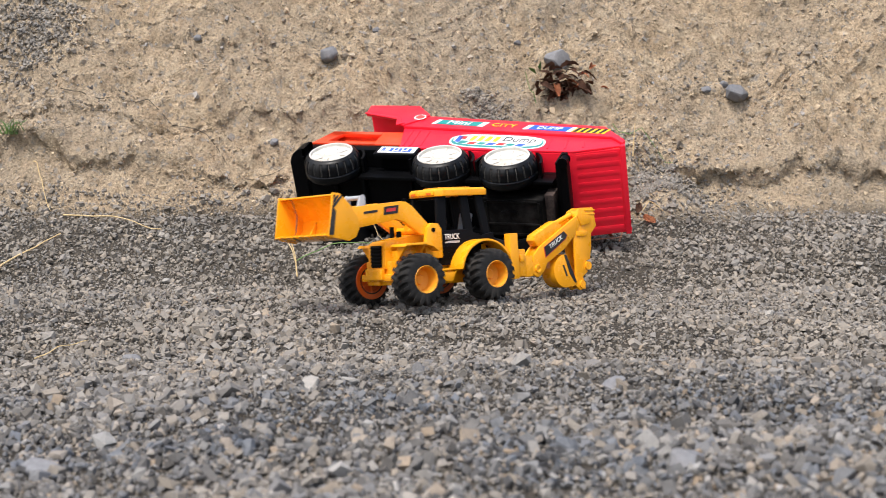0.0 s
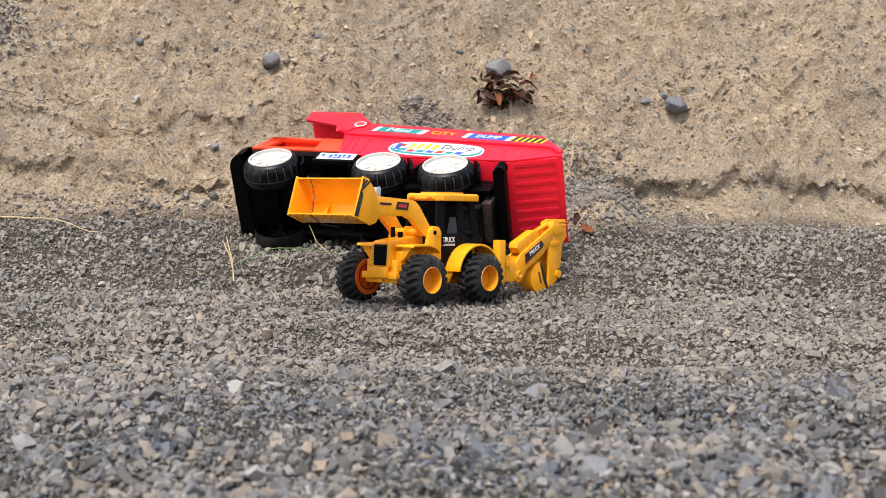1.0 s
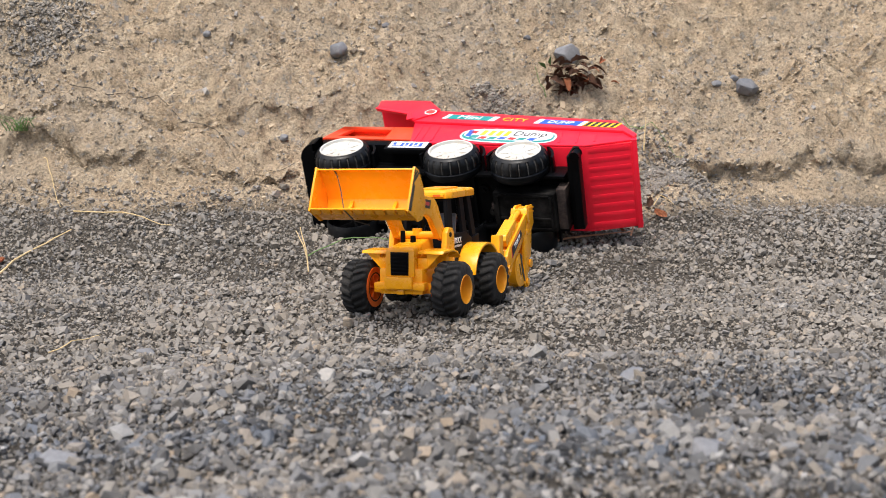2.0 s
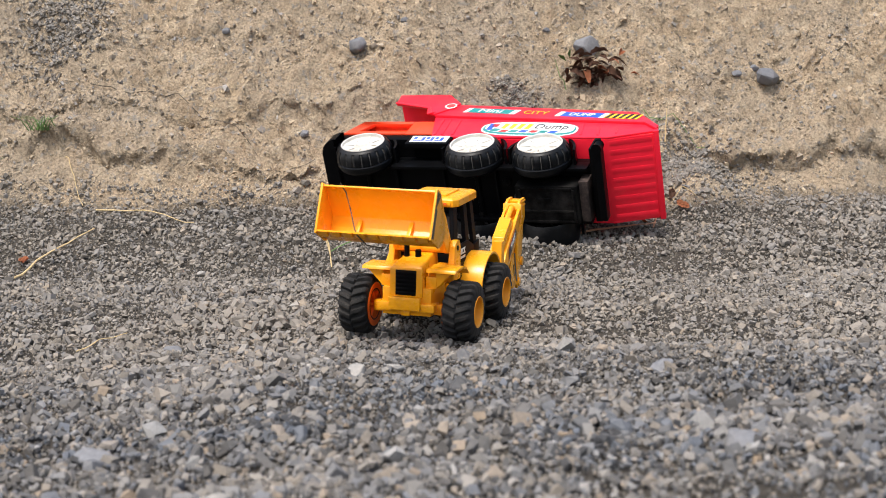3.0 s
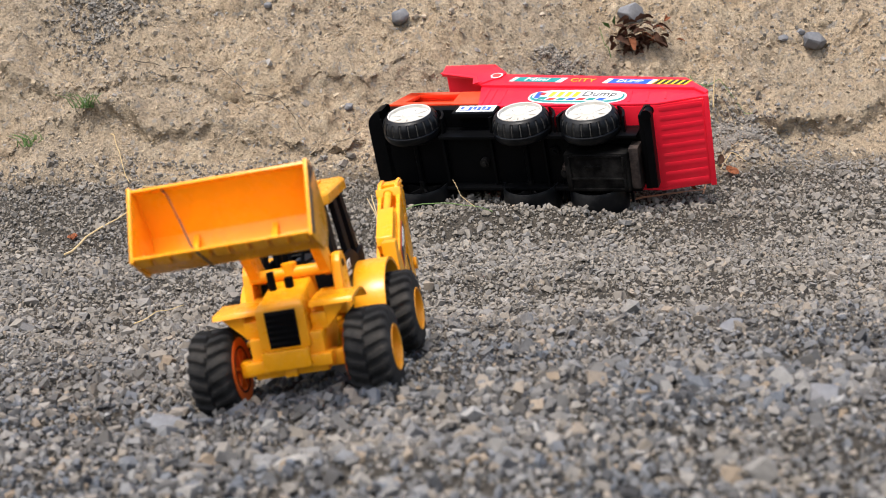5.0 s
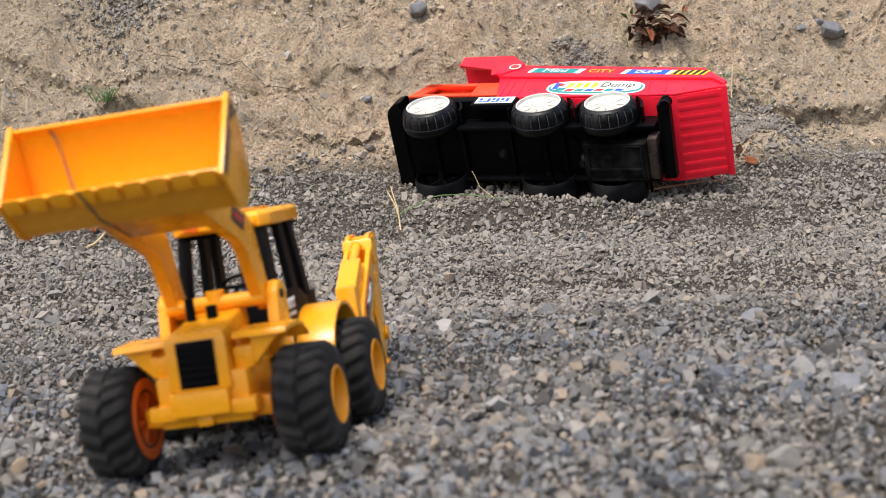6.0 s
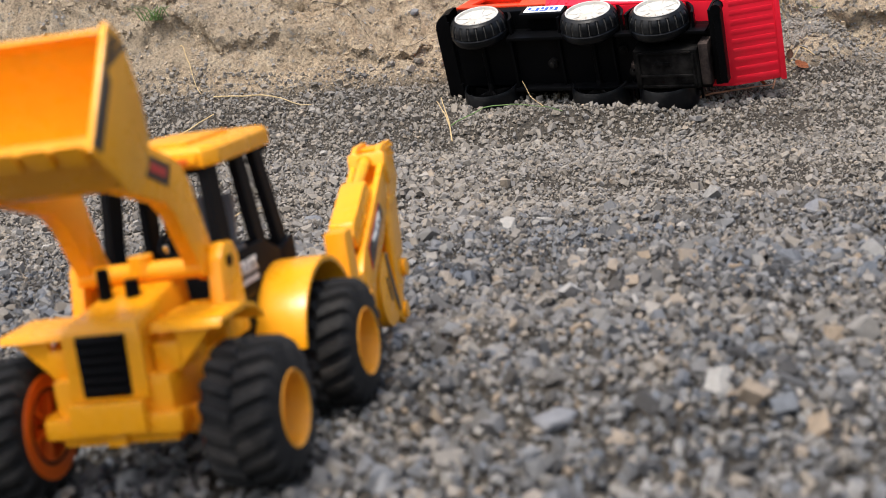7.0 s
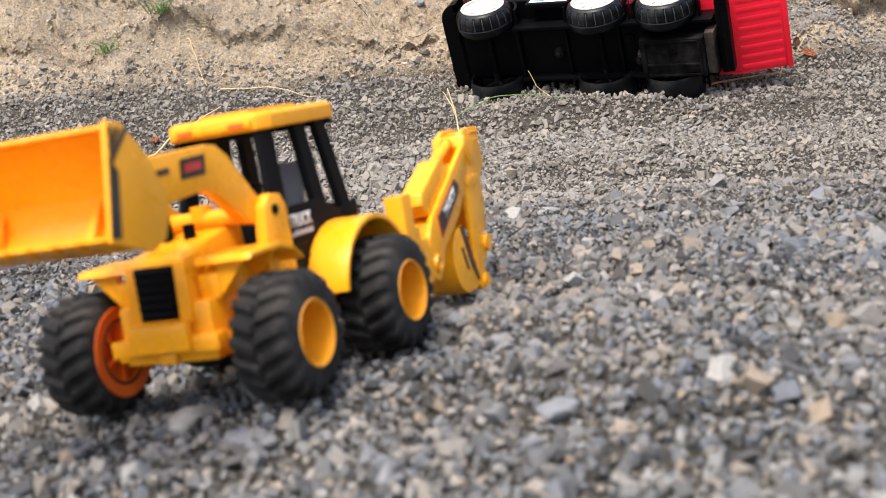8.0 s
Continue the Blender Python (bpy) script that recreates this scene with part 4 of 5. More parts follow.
    def pillar(bm, s, y0, y1, wide, deep):
        """A cab post from (y0) at the sill to (y1) under the roof, leaning inwards."""
        x0, x1 = s * 0.0275, s * 0.0232
        a = []
        for x, y, z in ((x0, y0, base), (x1, y1, top)):
            a.append([bm.verts.new((x + dx * s, y + dy, z)) for dx, dy in ((0, -wide), (0, wide), (-deep, wide), (-deep, -wide))])
        for k in range(4):
            bm.faces.new((a[0][k], a[0][(k + 1) % 4], a[1][(k + 1) % 4], a[1][k]))
        bm.faces.new(a[0])
        bm.faces.new(a[1][::-1])

    bm = B()
    for s in (-1, 1):
        add_prism(bm, [(0.0165, 0.0400), (0.0145, 0.0775), (-0.0240, 0.0775), (-0.0420, 0.0700), (-0.0420, 0.0400)], *sorted((s * 0.0262, s * 0.0284)))
        add_prism(bm, [(-0.0421, 0.0600), (-0.0421, 0.0700), (-0.0600, 0.0730), (-0.0600, 0.0620)], *sorted((s * 0.0262, s * 0.0284)))
    add_box(bm, -0.0262, 0.0262, 0.0120, 0.0150, 0.0560, 0.0760)
    add_box(bm, -0.0262, 0.0262, -0.0600, -0.0575, 0.0480, 0.0720)
    add_box(bm, -0.0262, 0.0262, -0.0570, 0.0120, 0.0480, 0.0560)
    cab = part("cab", bm, M_FRAME, toy, "open black plastic operator cab", 0.0008)
    for s in (-1, 1):
        for y0, y1, wd in ((0.0105, 0.0055, 0.0062), (-0.0295, -0.0250, 0.0054), (-0.0550, -0.0450, 0.0050)):
            bm = B()
            pillar(bm, s, y0, y1, wd, 0.0040)
            part("post", bm, M_FRAME, cab, "", 0.0005)
        bm = B()
        for k in range(5):
            add_box(bm, *sorted((s * 0.0284, s * 0.0290)), -0.006, 0.0150, 0.0460 + k * 0.0030, 0.0477 + k * 0.0030)
        part("vent", bm, M_BLACK, cab, "", 0)
    for y0, y1, z0, z1 in ((0.0090, 0.0125, 0.1110, 0.1150), (-0.0545, -0.0495, 0.1110, 0.1150)):
        bm = B()
        add_box(bm, -0.0230, 0.0230, y0 - 0.004, y1 - 0.004, z0, z1)
        part("header", bm, M_FRAME, cab, "", 0.0005)
    words("TRUCK", 0.0085, M_PAPER, cab, Matrix.Translation((-0.0288, -0.0020, 0.0700)) @ Matrix(((0, 0, -1, 0), (-1, 0, 0, 0), (0, 1, 0, 0), (0, 0, 0, 1))), width=0.0200)
    for k in range(4):
        bm = B()
        add_box(bm, -0.0289, -0.0284, -0.0120, 0.0085 - k * 0.0012, 0.0635 + k * 0.0006, 0.0638 + k * 0.0006)
        part("print_bar", bm, M_PAPER, cab)
    # roof
    bm = B()
    pts = []
    rows_ = ((0.1140, 0.985), (0.1146, 1.0), (0.1205, 1.0), (0.1225, 0.94))
    outline = [(0.0275, 0.0060), (0.0235, 0.0135), (-0.0235, 0.0135), (-0.0275, 0.0060), (-0.0265, -0.0540), (-0.0225, -0.0570), (0.0225, -0.0570), (0.0265, -0.0540)]
    rings = [[bm.verts.new((x * k, -0.0215 + (y + 0.0215) * k, z)) for x, y in outline] for z, k in rows_]
    for a, b in zip(rings, rings[1:]):
        for i in range(8):
            bm.faces.new((a[i], a[(i + 1) % 8], b[(i + 1) % 8], b[i]))
    bm.faces.new(rings[0][::-1])
    bm.faces.new(rings[-1])
    add_box(bm, -0.0130, 0.0130, -0.0420, 0.0020, 0.1224, 0.1240)
    add_box(bm, -0.0215, 0.0215, 0.0136, 0.0152, 0.1158, 0.1190)
    roof = part("roof", bm, M_YELLOW, toy, "yellow plastic cab roof", 0.0009)
    for s in (-1, 1):
        bm = B()
        add_box(bm, *sorted((s * 0.0100, s * 0.0180)), 0.0150, 0.0160, 0.1163, 0.1185)
        part("roof_lamp", bm, M_ORANGE_AND_SHADE, roof)
    # seat and steering wheel
    bm = B()
    add_box(bm, -0.0100, 0.0100, -0.0420, -0.0180, 0.0560, 0.0680)
    add_prism(bm, [(-0.0420, 0.0680), (-0.0480, 0.0940), (-0.0430, 0.0960), (-0.0360, 0.0680)], -0.0090, 0.0090)
    add_box(bm, -0.0140, -0.0105, -0.0400, -0.0240, 0.0660, 0.0740)
    add_box(bm, 0.0105, 0.0140, -0.0400, -0.0240, 0.0660, 0.0740)
    part("seat", bm, M_SEAT, toy, "dark blue-grey plastic operator seat", 0.0016)
    bm = B()
    add_box(bm, -0.0190, 0.0190, -0.0020, 0.0110, 0.0560, 0.0740)
    part("dashboard", bm, M_GREY, toy, "grey plastic dashboard", 0.0016)
    bm = B()
    ringp = [(0.0095 * cos(2 * pi * k / 20), 0.0095 * sin(2 * pi * k / 20), 0) for k in range(21)]
    m = pose(0, -0.006, 0.0830, -35, 0, 0)
    add_rod(bm, [m @ Vector(p) for p in ringp], 0.0011, 6)
    add_rod(bm, [m @ Vector((-0.0095, 0, 0)), m @ Vector((0.0095, 0, 0))], 0.0012, 6)
    add_rod(bm, [m @ Vector((0, 0, 0)), Vector((0, 0.004, 0.0730))], 0.0014, 6)
    part("steering_wheel", bm, M_BLACK, toy)
    # rear carrier
    bm = B()
    add_box(bm, -0.0450, 0.0450, -0.0700, -0.0645, 0.0260, 0.0480)
    add_box(bm, -0.0240, 0.0240, -0.0650, -0.0560, 0.0280, 0.0500)
    part("carrier", bm, M_YELLOW, toy, "yellow backhoe carrier frame", 0.0011)
    for x in (-0.0450, 0.0450):
        bm = B()
        add_box(bm, x - 0.0050, x + 0.0050, -0.0762, -0.0650, 0.0200, 0.0700)
        part("stabiliser_post", bm, M_YELLOW, toy, "", 0.0011)
    bm = B()
    add_box(bm, -0.0460, -0.0240, -0.0890, -0.0763, 0.0220, 0.0520)
    add_box(bm, -0.0440, -0.0260, -0.1010, -0.0880, 0.0210, 0.0440)
    add_box(bm, -0.0480, -0.0220, -0.0860, -0.0800, 0.0380, 0.0460)
    part("swing_block", bm, M_YELLOW, toy, "", 0.0010)
    # backhoe, folded
    bx = -0.0345
    bm = B()
    pin_arc = [(-0.1085 + 0.0092 * cos(radians(a)), 0.0290 + 0.0092 * sin(radians(a))) for a in range(250, 390, 20)]
    for s in (-1, 1):
        x0, x1 = sorted((bx + s * 0.0056, bx + s * 0.0088))
        add_prism(bm, pin_arc + [(-0.1035, 0.0440), (-0.1120, 0.0530), (-0.1640, 0.0805), (-0.1760, 0.0865), (-0.1800, 0.0790), (-0.1720, 0.0655), (-0.1520, 0.0490), (-0.1240, 0.0345), (-0.1180, 0.0260)], x0, x1)
    add_prism(bm, [(-0.1100, 0.0400), (-0.1130, 0.0500), (-0.1640, 0.0770), (-0.1680, 0.0690), (-0.1300, 0.0400)], bx - 0.0055, bx + 0.0055)
    boom = part("boom", bm, M_YELLOW, toy, "yellow plastic backhoe boom of two side plates", 0.0009)
    bm = B()
    add_prism(bm, [(-0.1065, 0.0605), (-0.1085, 0.0665), (-0.1390, 0.0800), (-0.1440, 0.0815), (-0.1460, 0.0775), (-0.1520, 0.0770), (-0.1500, 0.0710), (-0.1125, 0.0535)], bx - 0.0062, bx + 0.0062)
    add_rod(bm, [(bx, -0.1400, 0.0755), (bx, -0.1720, 0.0870)], 0.0030, 10)
    part("ram", bm, M_YELLOW, boom, "", 0.001)
    bm = B()
    add_lathe(bm, [(0.0, 0.0), (0.0, 0.0050), (-0.0016, 0.0046), (-0.0016, 0.0026), (-0.0004, 0.002), (-0.0004, 0.0)], 20, pose(bx - 0.0088, -0.1085, 0.0290))
    part("pin", bm, M_YELLOW, boom)
    # the sticker is a slanted strip with a pointed lower end
    side_on = Matrix(((0, 0, -1, 0), (-1, 0, 0, 0), (0, 1, 0, 0), (0, 0, 0, 1)))
    for grow, lift, mt in ((0.0010, 0.0, M_STICK_RED), (0.0, 0.0002, M_INK)):
        bm = B()
        add_prism(bm, [(-0.1215 + grow, 0.0420 - grow * 1.6), (-0.1195 + grow, 0.0525), (-0.1510, 0.0690), (-0.1560 - grow, 0.0645), (-0.1540, 0.0610 - grow)], bx - 0.0092 - lift, bx - 0.0089 - lift)
        part("sticker", bm, mt, boom, "black and red lettered sticker" if mt is M_INK else "")
    lm = Matrix.Translation((bx - 0.0097, -0.1370, 0.0570)) @ side_on @ pose(0, 0, 0, 0, 0, 28)
    words("TRUCK", 0.0068, M_PAPER, boom, lm, shear=0.25, width=0.0230)
    bm = B()
    for s in (-1, 1):
        add_prism(bm, [(-0.1720, 0.0800), (-0.1765, 0.0920), (-0.1830, 0.0945), (-0.2020, 0.0945), (-0.2060, 0.0730), (-0.1970, 0.0650), (-0.1960, 0.0500), (-0.1930, 0.0350), (-0.1870, 0.0340),
                       (-0.1880, 0.0210), (-0.1800, 0.0160), (-0.1840, 0.0020), (-0.1740, 0.0010), (-0.1680, 0.0060), (-0.1690, 0.0360), (-0.1680, 0.0660)], *sorted((bx + s * 0.0050, bx + s * 0.0080)))
    add_prism(bm, [(-0.1790, 0.0900), (-0.1990, 0.0910), (-0.2020, 0.0740), (-0.1930, 0.0640), (-0.1900, 0.0380), (-0.1780, 0.0380), (-0.1780, 0.0640)], bx - 0.0049, bx + 0.0049)
    dipper = part("dipper_arm", bm, M_YELLOW, toy, "yellow plastic dipper arm", 0.0008)
    bm = B()
    for z0, z1 in ((0.0905, 0.0925), (0.0860, 0.0880)):
        add_box(bm, bx - 0.0087, bx + 0.0087, -0.2045, -0.1880, z0, z1)
    add_prism(bm, [(-0.1740, 0.0850), (-0.1760, 0.0915), (-0.1960, 0.0850), (-0.1940, 0.0760), (-0.1800, 0.0740)], bx - 0.0096, bx + 0.0096)
    add_prism(bm, [(-0.1720, 0.0680), (-0.1900, 0.0680), (-0.1880, 0.0620), (-0.1720, 0.0620)], bx - 0.0092, bx + 0.0092)
    part("head_plate", bm, M_YELLOW, dipper, "", 0.0007)
    bm = B()
    add_rod(bm, [(bx - 0.0100, -0.1880, 0.0280), (bx + 0.0100, -0.1880, 0.0280)], 0.0048, 14)
    add_rod(bm, [(bx - 0.0095, -0.1775, 0.0075), (bx + 0.0095, -0.1775, 0.0075)], 0.0045, 14)
    part("bucket_link", bm, M_YELLOW, dipper, "", 0)
    # digging bucket: half a drum with cheeks and teeth, open towards the dipper
    cy_, cz_, r_, bc = -0.1530, 0.0240, 0.0190, bx + 0.0020
    drum = [(cy_ + r_ * cos(radians(a)), cz_ + r_ * sin(radians(a))) for a in range(96, -96, -12)] + [(-0.1610, 0.0060), (-0.1690, 0.0100)]
    inner = [(cy_ + (y - cy_) * 0.90, cz_ + (z - cz_) * 0.90) for y, z in drum]
    bm = B()
    add_prism(bm, drum + inner[::-1], bc - 0.0098, bc + 0.0098)
    for s in (-1, 1):
        add_prism(bm, drum, *sorted((bc + s * 0.0082, bc + s * 0.0100)))
    bucket = part("digging_bucket", bm, M_YELLOW, toy, "yellow rounded digging bucket", 0.0005)
    for s in (-1, 1):
        x0, x1 = sorted((bc + s * 0.0101, bc + s * 0.0105))
        bm = B()
        add_prism(bm, [(-0.1542, 0.0425), (-0.1505, 0.0425), (-0.1580, 0.0210), (-0.1660, 0.0098), (-0.1688, 0.0102)], x0, x1)
        part("hazard_stripe", bm, M_INK, bucket, "black warning stripe on the bucket edge", 0)
        bm = B()
        add_prism(bm, [(-0.1475, 0.0310), (-0.1500, 0.0310), (-0.1550, 0.0180), (-0.1525, 0.0180)], x0, x1)
        part("print_bar", bm, M_INK, bucket)
    for k in range(4):
        bm = B()
        x = bc - 0.0080 + k * 0.0053
        add_prism(bm, [(-0.1600, 0.0050), (-0.1680, 0.0075), (-0.1735, 0.0120), (-0.1680, 0.0110)], x - 0.0017, x + 0.0017)
        part("tooth", bm, M_YELLOW, bucket, "", 0)
    # the whole arm is slewed a little towards the middle
    slew = Matrix.Translation((bx, -0.1035, 0)) @ Matrix.Rotation(radians(3.5), 4, "Z") @ Matrix.Translation((-bx, 0.1035, 0))
    for ob in (boom, dipper, bucket):
        for o in (ob, *ob.children):
            o.data.transform(slew)
    # ---- loader arm: turns about its pivots ----
    bm = B()
    for s in (-1, 1):
        x0, x1 = sorted((s * 0.0195, s * 0.0262))
        add_prism(bm, [(-0.0050, -0.0060), (-0.0055, 0.0040), (0.0020, 0.0065), (0.0240, 0.0235), (0.0320, 0.0270), (0.0390, 0.0268), (0.1080, 0.0130),
                       (0.1100, -0.0060), (0.1020, -0.0080), (0.0860, -0.0050), (0.0430, 0.0070), (0.0330, 0.0055), (0.0100, -0.0060)], x0, x1)
    add_prism(bm, [(0.0720, -0.0005), (0.0720, 0.0040), (0.0980, 0.0010), (0.0980, -0.0060)], -0.0195, 0.0195)
    arm = part("loader_arm", bm, M_YELLOW, toy, "yellow plastic loader arms", 0.0011)
    arm.matrix_basis = pose(0, 0.0260, 0.0788)
    for s in (-1, 1):
        x0, x1 = sorted((s * 0.0263, s * 0.0266))
        bm = B()
        add_prism(bm, [(0.0420, 0.0140), (0.0420, 0.0225), (0.0600, 0.0188), (0.0600, 0.0103)], x0, x1)
        part("sticker", bm, M_INK, arm, "dark red and black printed sticker", 0)
        bm = B()
        add_prism(bm, [(0.0450, 0.0160), (0.0450, 0.0195), (0.0570, 0.0170), (0.0570, 0.0135)], *sorted((s * 0.0266, s * 0.0268)))
        part("print_bar", bm, M_STICK_RED, arm)
        bm = B()
        add_prism(bm, [(0.0680, 0.0125), (0.0680, 0.0150), (0.0850, 0.0112), (0.0850, 0.0087)], x0, x1)
        part("print_bar", bm, M_INK, arm)
    bm = B()
    add_rod(bm, [(-0.0150, 0.0800, 0.0270), (0.0150, 0.0800, 0.0270)], 0.0026, 10)
    for s in (-1, 1):
        add_prism(bm, [(0.0730, 0.0040), (0.0770, 0.0285), (0.0830, 0.0285), (0.0880, 0.0040)], *sorted((s * 0.0120, s * 0.0155)))
    part("tilt_link", bm, M_GREY, arm, "grey plastic bucket linkage", 0.0008)
    # bucket: curved shell, cheeks, lip with scallops
    T, L = (0.1400, 0.0229), (0.1427, -0.0189)
    shell = [T, (0.1330, 0.0228), (0.1190, 0.0120), (0.1095, 0.0000), (0.1082, -0.0090), (0.1110, -0.0170), (0.1180, -0.0215), L]
    bm = B()
    cy, cz = 0.135, 0.002
    inner = [(y + 0.0018 * (1 if y < 0.135 else 0.2), z + (-0.0016 if z > 0 else 0.0016)) for y, z in shell]
    hw = 0.0508
    add_prism(bm, shell + inner[::-1], -hw, hw)
    bk = part("front_bucket", bm, M_YELLOW, arm, "wide yellow loader bucket, raised", 0.0004)
    for s in (-1, 1):
        bm = B()
        add_prism(bm, [(T[0] + 0.0015, T[1] + 0.0012), (0.1325, 0.0240), (0.1182, 0.0130), (0.1084, 0.0004), (0.1070, -0.0095), (0.1100, -0.0180), (0.1180, -0.0228), (L[0], L[1] - 0.0012)],
                  *sorted((s * (hw - 0.0002), s * (hw + 0.0020))))
        part("cheek", bm, M_YELLOW, bk, "", 0.0006)
        bm = B()
        x0, x1 = sorted((s * (hw + 0.00205), s * (hw + 0.0024)))
        add_prism(bm, [(0.1362, 0.0060), (0.1408, 0.0100), (0.1428, -0.0185), (0.1372, -0.0185)], x0, x1)
        for k in range(3):
            y0 = 0.1295 + k * 0.0042
            add_prism(bm, [(y0, 0.0215), (y0 + 0.0020, 0.0222), (0.1405, 0.0110 + k * 0.0046), (0.1400, 0.0075 + k * 0.0046)], x0, x1)
        part("hazard_stripe", bm, M_INK, bk, "black warning stripes on the bucket cheek", 0)
    for k in range(9):
        bm = B()
        x = -0.0452 + k * 0.0113
        add_prism(bm, [(0.1360, -0.0200), (0.1440, -0.0184), (0.1450, -0.0192), (0.1370, -0.0222)], x - 0.0042, x + 0.0042)
        part("lip_scallop", bm, M_YELLOW, bk, "", 0.0005)
    for s in (-1, 1):
        bm = B()
        add_prism(bm, [(0.1118, -0.0160), (0.1118, 0.0000), (0.1190, -0.0160), (0.1180, -0.0195)], s * 0.0235 - 0.0018, s * 0.0235 + 0.0018)
        part("stiffener", bm, M_YELLOW, bk, "", 0.0005)
    # a thread hangs over the bucket
    bm = B()
    add_rod(bm, [(0.036, 0.1395, 0.0250), (0.031, 0.1360, 0.0180), (0.026, 0.1330, 0.0040), (0.018, 0.1380, -0.0140), (0.013, 0.1440, -0.0200), (0.008, 0.1300, -0.0260), (0.002, 0.1100, -0.0240)], 0.0006, 5)
    part("thread", bm, M_THREAD, bk, "thin dark thread draped over the bucket")
    return toy, arm, wheels


TOY, ARM, WHEELS = backhoe_loader()


# ---- straw, grass and dry leaves ----
def stalk(points, radius, material, label, category="straw", taper=0.5, group=""):
    bm = B()
    pts = []
    for (x0, y0, h0), (x1, y1, h1) in zip(points, points[1:]):
        for k in range(5):
            u = k / 5
            x, y = x0 + (x1 - x0) * u, y0 + (y1 - y0) * u
            pts.append((x + 0.001 * noise.noise((x * 60, y * 60, 1)), y, height(x, y) + h0 + (h1 - h0) * u + 0.002 * noise.noise((x * 40, y * 40, 5))))
    x, y, h = points[-1]
    pts.append((x, y, height(x, y) + h))
    add_rod(bm, pts, radius, 6, taper)
    return tagged(part(category.replace(" ", "_"), bm, material, None), label, category, group)


stalk([(-0.475, -0.945, 0.005), (-0.450, -0.880, 0.008), (-0.415, -0.815, 0.009)], 0.0014, M_STRAW, "long pale dry straw lying on gravel")
stalk([(-0.432, -0.752, 0.006), (-0.365, -0.750, 0.009), (-0.296, -0.768, 0.004)], 0.0011, M_STRAW, "bent pale straw at the foot of the bank")
stalk([(-0.486, -0.704, 0.006), (-0.470, -0.720, 0.018), (-0.452, -0.742, 0.005)], 0.0008, M_STRAW, "thin dry straw leaning on the bank")
stalk([(-0.094, -0.905, 0.003), (-0.098, -0.895, 0.022), (-0.108, -0.880, 0.046)], 0.0010, M_STRAW, "forked dry twig standing in gravel")
stalk([(-0.096, -0.900, 0.015), (-0.102, -0.895, 0.030), (-0.114, -0.875, 0.040)], 0.0008, M_STRAW, "short dry twig standing in gravel")
stalk([(-0.100, -0.870, 0.004), (-0.060, -0.845, 0.016), (0.000, -0.860, 0.012), (0.040, -0.875, 0.004)], 0.0008, M_GRASS, "thin green-yellow grass stem beside the truck", "grass")
# thin dark strand in the thread's colour, laid still along the bank
stalk([(-0.475, -0.618, 0.012), (-0.400, -0.626, 0.006), (-0.311, -0.637, 0.011), (-0.230, -0.648, 0.006), (-0.153, -0.657, 0.012)], 0.0007, M_THREAD, "long thin dark strand lying across the earth bank", "stem")
stalk([(0.018, -0.862, 0.006), (0.000, -0.855, 0.022), (-0.010, -0.848, 0.040)], 0.0005, M_STRAW, "thin dry stem leaning on the truck", "stem")
stalk([(-0.250, -1.405, 0.008), (-0.238, -1.375, 0.012), (-0.222, -1.340, 0.011)], 0.0007, M_STRAW, "short pale straw lying on gravel")
stalk([(0.205, -0.800, 0.006), (0.255, -0.785, 0.010), (0.305, -0.765, 0.010)], 0.0015, M_PINK_TWIG, "reddish twig lying under the truck bed", "twig")
stalk([(0.302, -0.764, 0.004), (0.309, -0.758, 0.022), (0.311, -0.750, 0.040)], 0.0012, M_PINK_TWIG, "pale bent twig by the truck bed", "twig")
stalk([(0.300, -0.565, 0.006), (0.340, -0.570, 0.010), (0.425, -0.588, 0.004)], 0.0007, M_GRASS, "thin grass stem lying down the bank", "grass")
stalk([(0.192, -0.560, 0.003), (0.188, -0.565, 0.030), (0.176, -0.560, 0.052)], 0.0008, M_GRASS, "curved green blade beside a wilted plant", "grass")
stalk([(0.332, -0.700, 0.004), (0.345, -0.695, 0.016), (0.362, -0.700, 0.004)], 0.0008, M_STRAW, "thin dry stem beside the truck bed", "twig")
stalk([(0.322, -0.690, 0.080), (0.323, -0.688, 0.105), (0.324, -0.686, 0.122)], 0.0010, M_STRAW, "dry stem standing behind the truck bed", "twig")


def leaf(x, y, h, length, rx, rz, material, label, seed):
    rng = np.random.default_rng(seed)
    bm = B()
    n = 6
    rows_ = []
    for i in range(n + 1):
        u = i / n
        w = length * 0.32 * sin(pi * min(u * 0.92 + 0.04, 1)) ** 0.7
        c = 0.25 * length * (u - 0.5) ** 2 * 4 * 0.5
        rows_.append([bm.verts.new((sx * w, (u - 0.5) * length, c + abs(sx) * w * 0.5 + rng.normal(0, 0.0006))) for sx in (-1, -0.5, 0, 0.5, 1)])
    for a, b in zip(rows_, rows_[1:]):
        for k in range(4):
            bm.faces.new((a[k], a[k + 1], b[k + 1], b[k]))
    r = bmesh.ops.solidify(bm, geom=bm.faces[:], thickness=0.0005)
    ob = part("leaf", bm, material, None)
    ob.matrix_world = pose(x, y, height(x, y) + h, rx, rng.uniform(-30, 30), rz)
    return tagged(ob, label, "leaf", "fallen leaves")


leaf(0.343, -0.719, 0.006, 0.020, 30, 40, M_RUST_LEAF, "rust-brown dry leaf on gravel", 1)
leaf(0.288, -0.752, 0.006, 0.020, 50, 100, M_RUST_LEAF, "rust-brown dry leaf under the truck bed", 2)
leaf(-0.479, -0.899, 0.005, 0.020, 10, 20, M_RUST_LEAF, "rust-brown dry leaf on gravel", 3)
leaf(0.330, -0.690, 0.008, 0.016, 60, 10, M_DRY_LEAF, "dark dry leaf at the foot of the bank", 4)


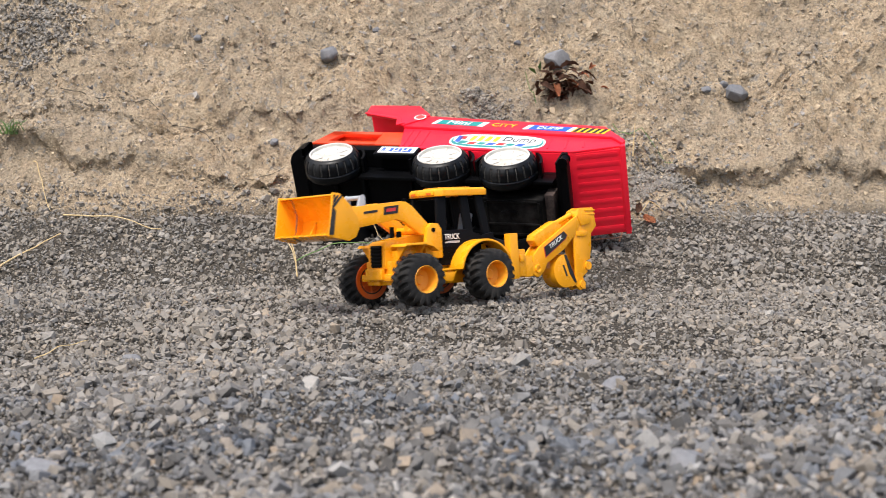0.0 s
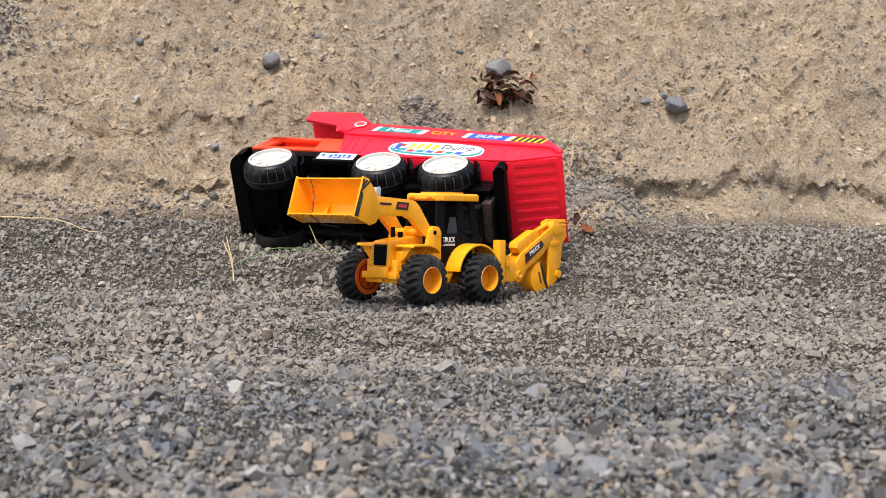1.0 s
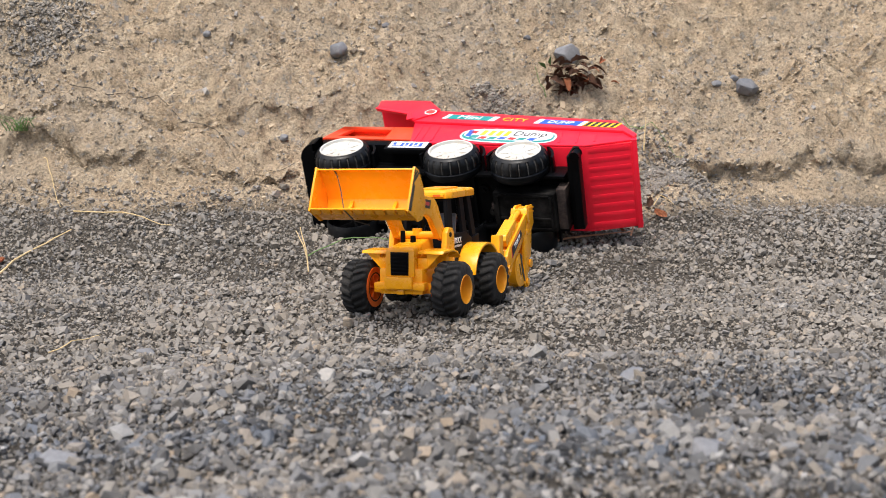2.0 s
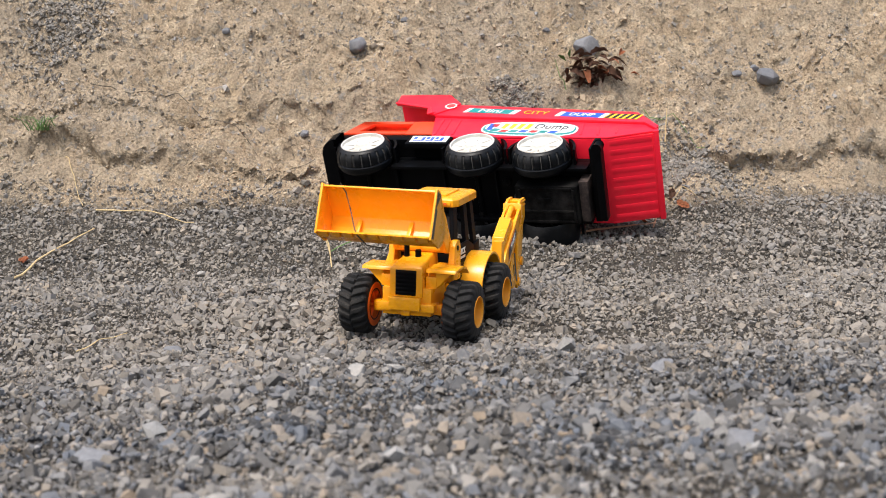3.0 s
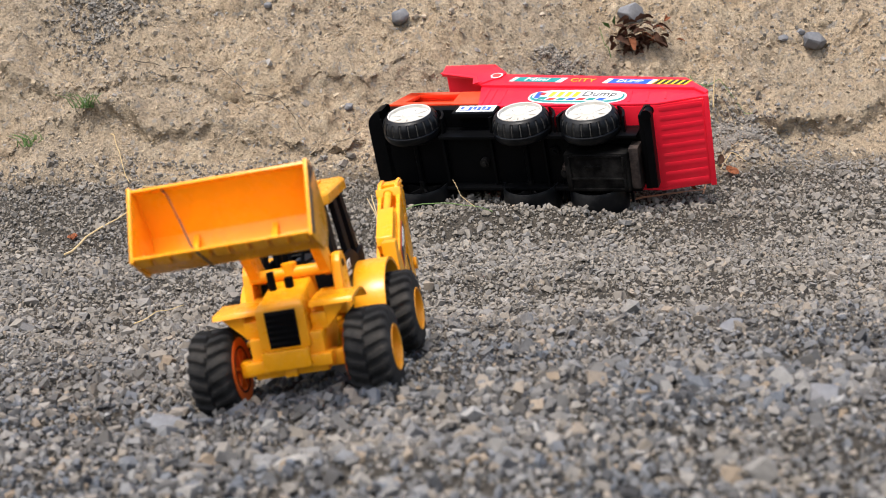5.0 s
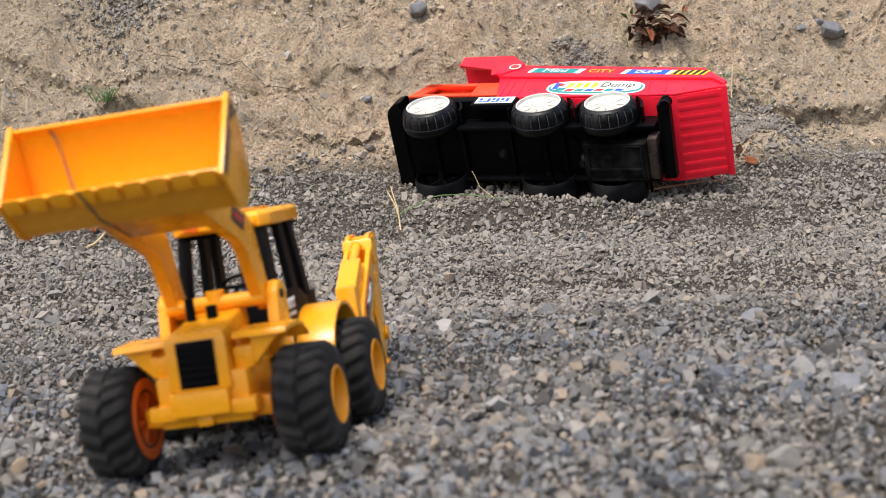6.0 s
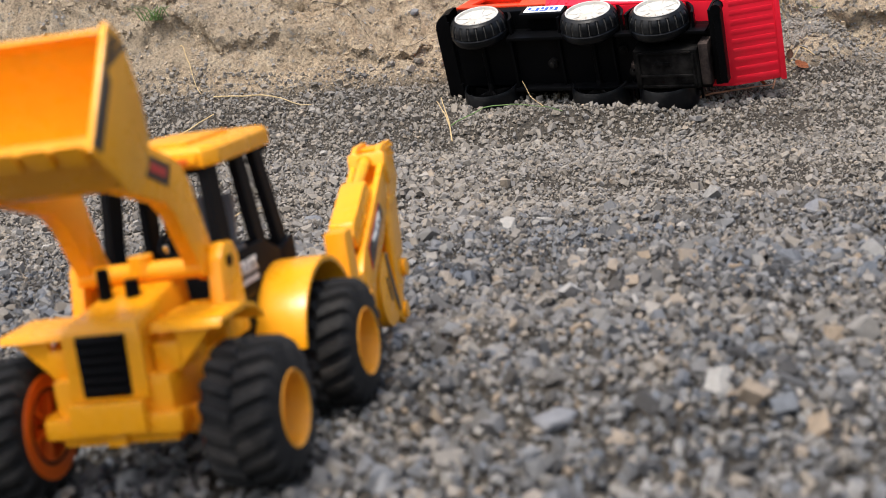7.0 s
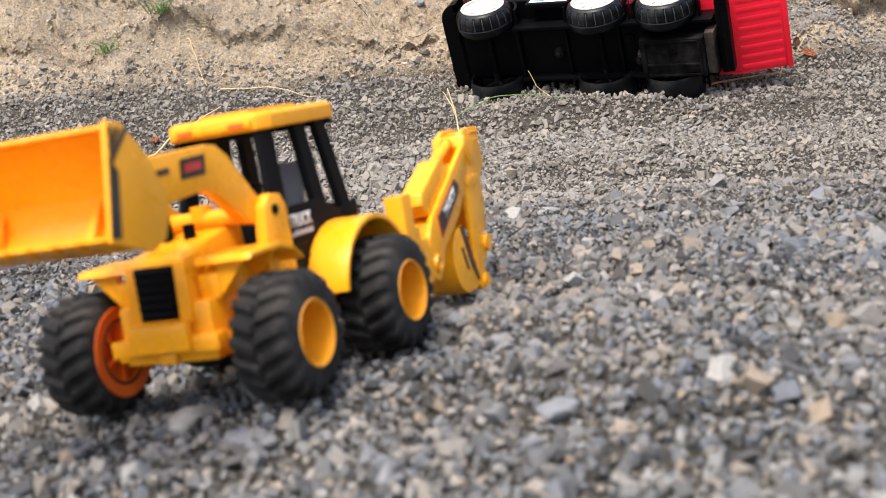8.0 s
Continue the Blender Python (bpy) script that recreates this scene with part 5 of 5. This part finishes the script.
def dry_plant(x, y, seed):
    """A wilted rosette: a stem with many curled leaves."""
    rng = np.random.default_rng(seed)
    plant = tagged(new("dry_plant"), "wilted dark brown plant growing from the bank", "plant")
    plant.matrix_world = pose(*land(x, y))
    bm = B()
    add_rod(bm, [(0, 0.01, -0.01), (0, -0.004, 0.004), (0.004, -0.014, 0.006)], 0.002, 6)
    part("stem", bm, M_DRY_LEAF, plant)
    for k in range(80):
        bm = B()
        n, ln = 5, rng.uniform(0.010, 0.019)
        bend, curl = rng.uniform(0.4, 1.6), rng.uniform(0.3, 1.0)
        rows_ = []
        for i in range(n + 1):
            u = i / n
            w = ln * 0.30 * sin(pi * (0.08 + 0.86 * u)) ** 0.7 * rng.uniform(0.8, 1.2)
            rows_.append([bm.verts.new((sx * w, u * ln, -bend * ln * u * u * 0.7 + abs(sx) * w * curl)) for sx in (-1, -0.5, 0, 0.5, 1)])
        for a, b in zip(rows_, rows_[1:]):
            for q in range(4):
                bm.faces.new((a[q], a[q + 1], b[q + 1], b[q]))
        bmesh.ops.solidify(bm, geom=bm.faces[:], thickness=0.0004)
        m = pose(rng.normal(0.004, 0.016), rng.normal(-0.009, 0.006), rng.normal(0.004, 0.012), rng.uniform(-30, 70), rng.uniform(-40, 40), rng.uniform(0, 360))
        bmesh.ops.transform(bm, matrix=m, verts=bm.verts)
        part("leaf", bm, M_DRY_LEAF if k % 9 else M_RUST_LEAF, plant)
    for k in range(3):
        bm = B()
        ln = 0.016
        vs = [bm.verts.new(p) for p in ((0, 0, 0), (0.005, ln * 0.5, 0.002), (0, ln, 0), (-0.005, ln * 0.5, 0.002))]
        bm.faces.new(vs)
        bmesh.ops.solidify(bm, geom=bm.faces[:], thickness=0.0004)
        bmesh.ops.transform(bm, matrix=pose(-0.040 + 0.006 * k, 0, 0.014 + 0.004 * k, 40 * k, 20, 120 * k), verts=bm.verts)
        part("green_leaf", bm, M_GRASS, plant, "dull green leaf")


dry_plant(0.226, -0.545, 3)


def tuft(x, y, seed, n=16):
    rng = np.random.default_rng(seed)
    t = tagged(new("grass_tuft"), "small green grass tuft growing on the earth bank", "grass", "grass tufts")
    t.matrix_world = pose(*land(x, y))
    for k in range(n):
        a, ln = rng.uniform(0, 2 * pi), rng.uniform(0.012, 0.032)
        o = Vector((rng.normal(0, 0.010), rng.normal(0, 0.004), 0))
        d = Vector((cos(a), sin(a) * 0.6 - 0.4, 0))
        bm = B()
        add_rod(bm, [o, o + d * ln * 0.3 + Vector((0, 0, ln * 0.5)), o + d * ln * 0.8 + Vector((0, 0, ln * 0.7))], 0.0009, 4, 0.2)
        part("blade", bm, M_GRASS, t)


tuft(-0.519, -0.690, 1, 34)
tuft(-0.600, -0.704, 2, 26)


# ---- what moves ----
def motions():
    walk(TOY, [(t, pose(*p, *r)) for t, p, r, a in DRIVE])
    walk(ARM, [(t, pose(0, 0.0260, 0.0788, a, 0, 0)) for t, p, r, a in DRIVE])
    times = [d[0] for d in DRIVE]
    steps = [0.1 * k for k in range(81)]
    x = np.interp(steps, times, [d[1][0] for d in DRIVE])
    y = np.interp(steps, times, [d[1][1] for d in DRIVE])
    yaw = np.radians(np.interp(steps, times, [d[2][2] for d in DRIVE]))
    run = [0.0]
    for k in range(80):
        ahead = Vector((-sin(yaw[k]), cos(yaw[k]), 0))
        run.append(run[-1] + ahead.dot(Vector((x[k + 1] - x[k], y[k + 1] - y[k], 0))))
    for wheel in WHEELS:
        at = wheel.matrix_basis.translation.copy()
        walk(wheel, [(t, pose(*at, -math.degrees(s / R_WHEEL), 0, 0)) for t, s in zip(steps, run)])


motions()
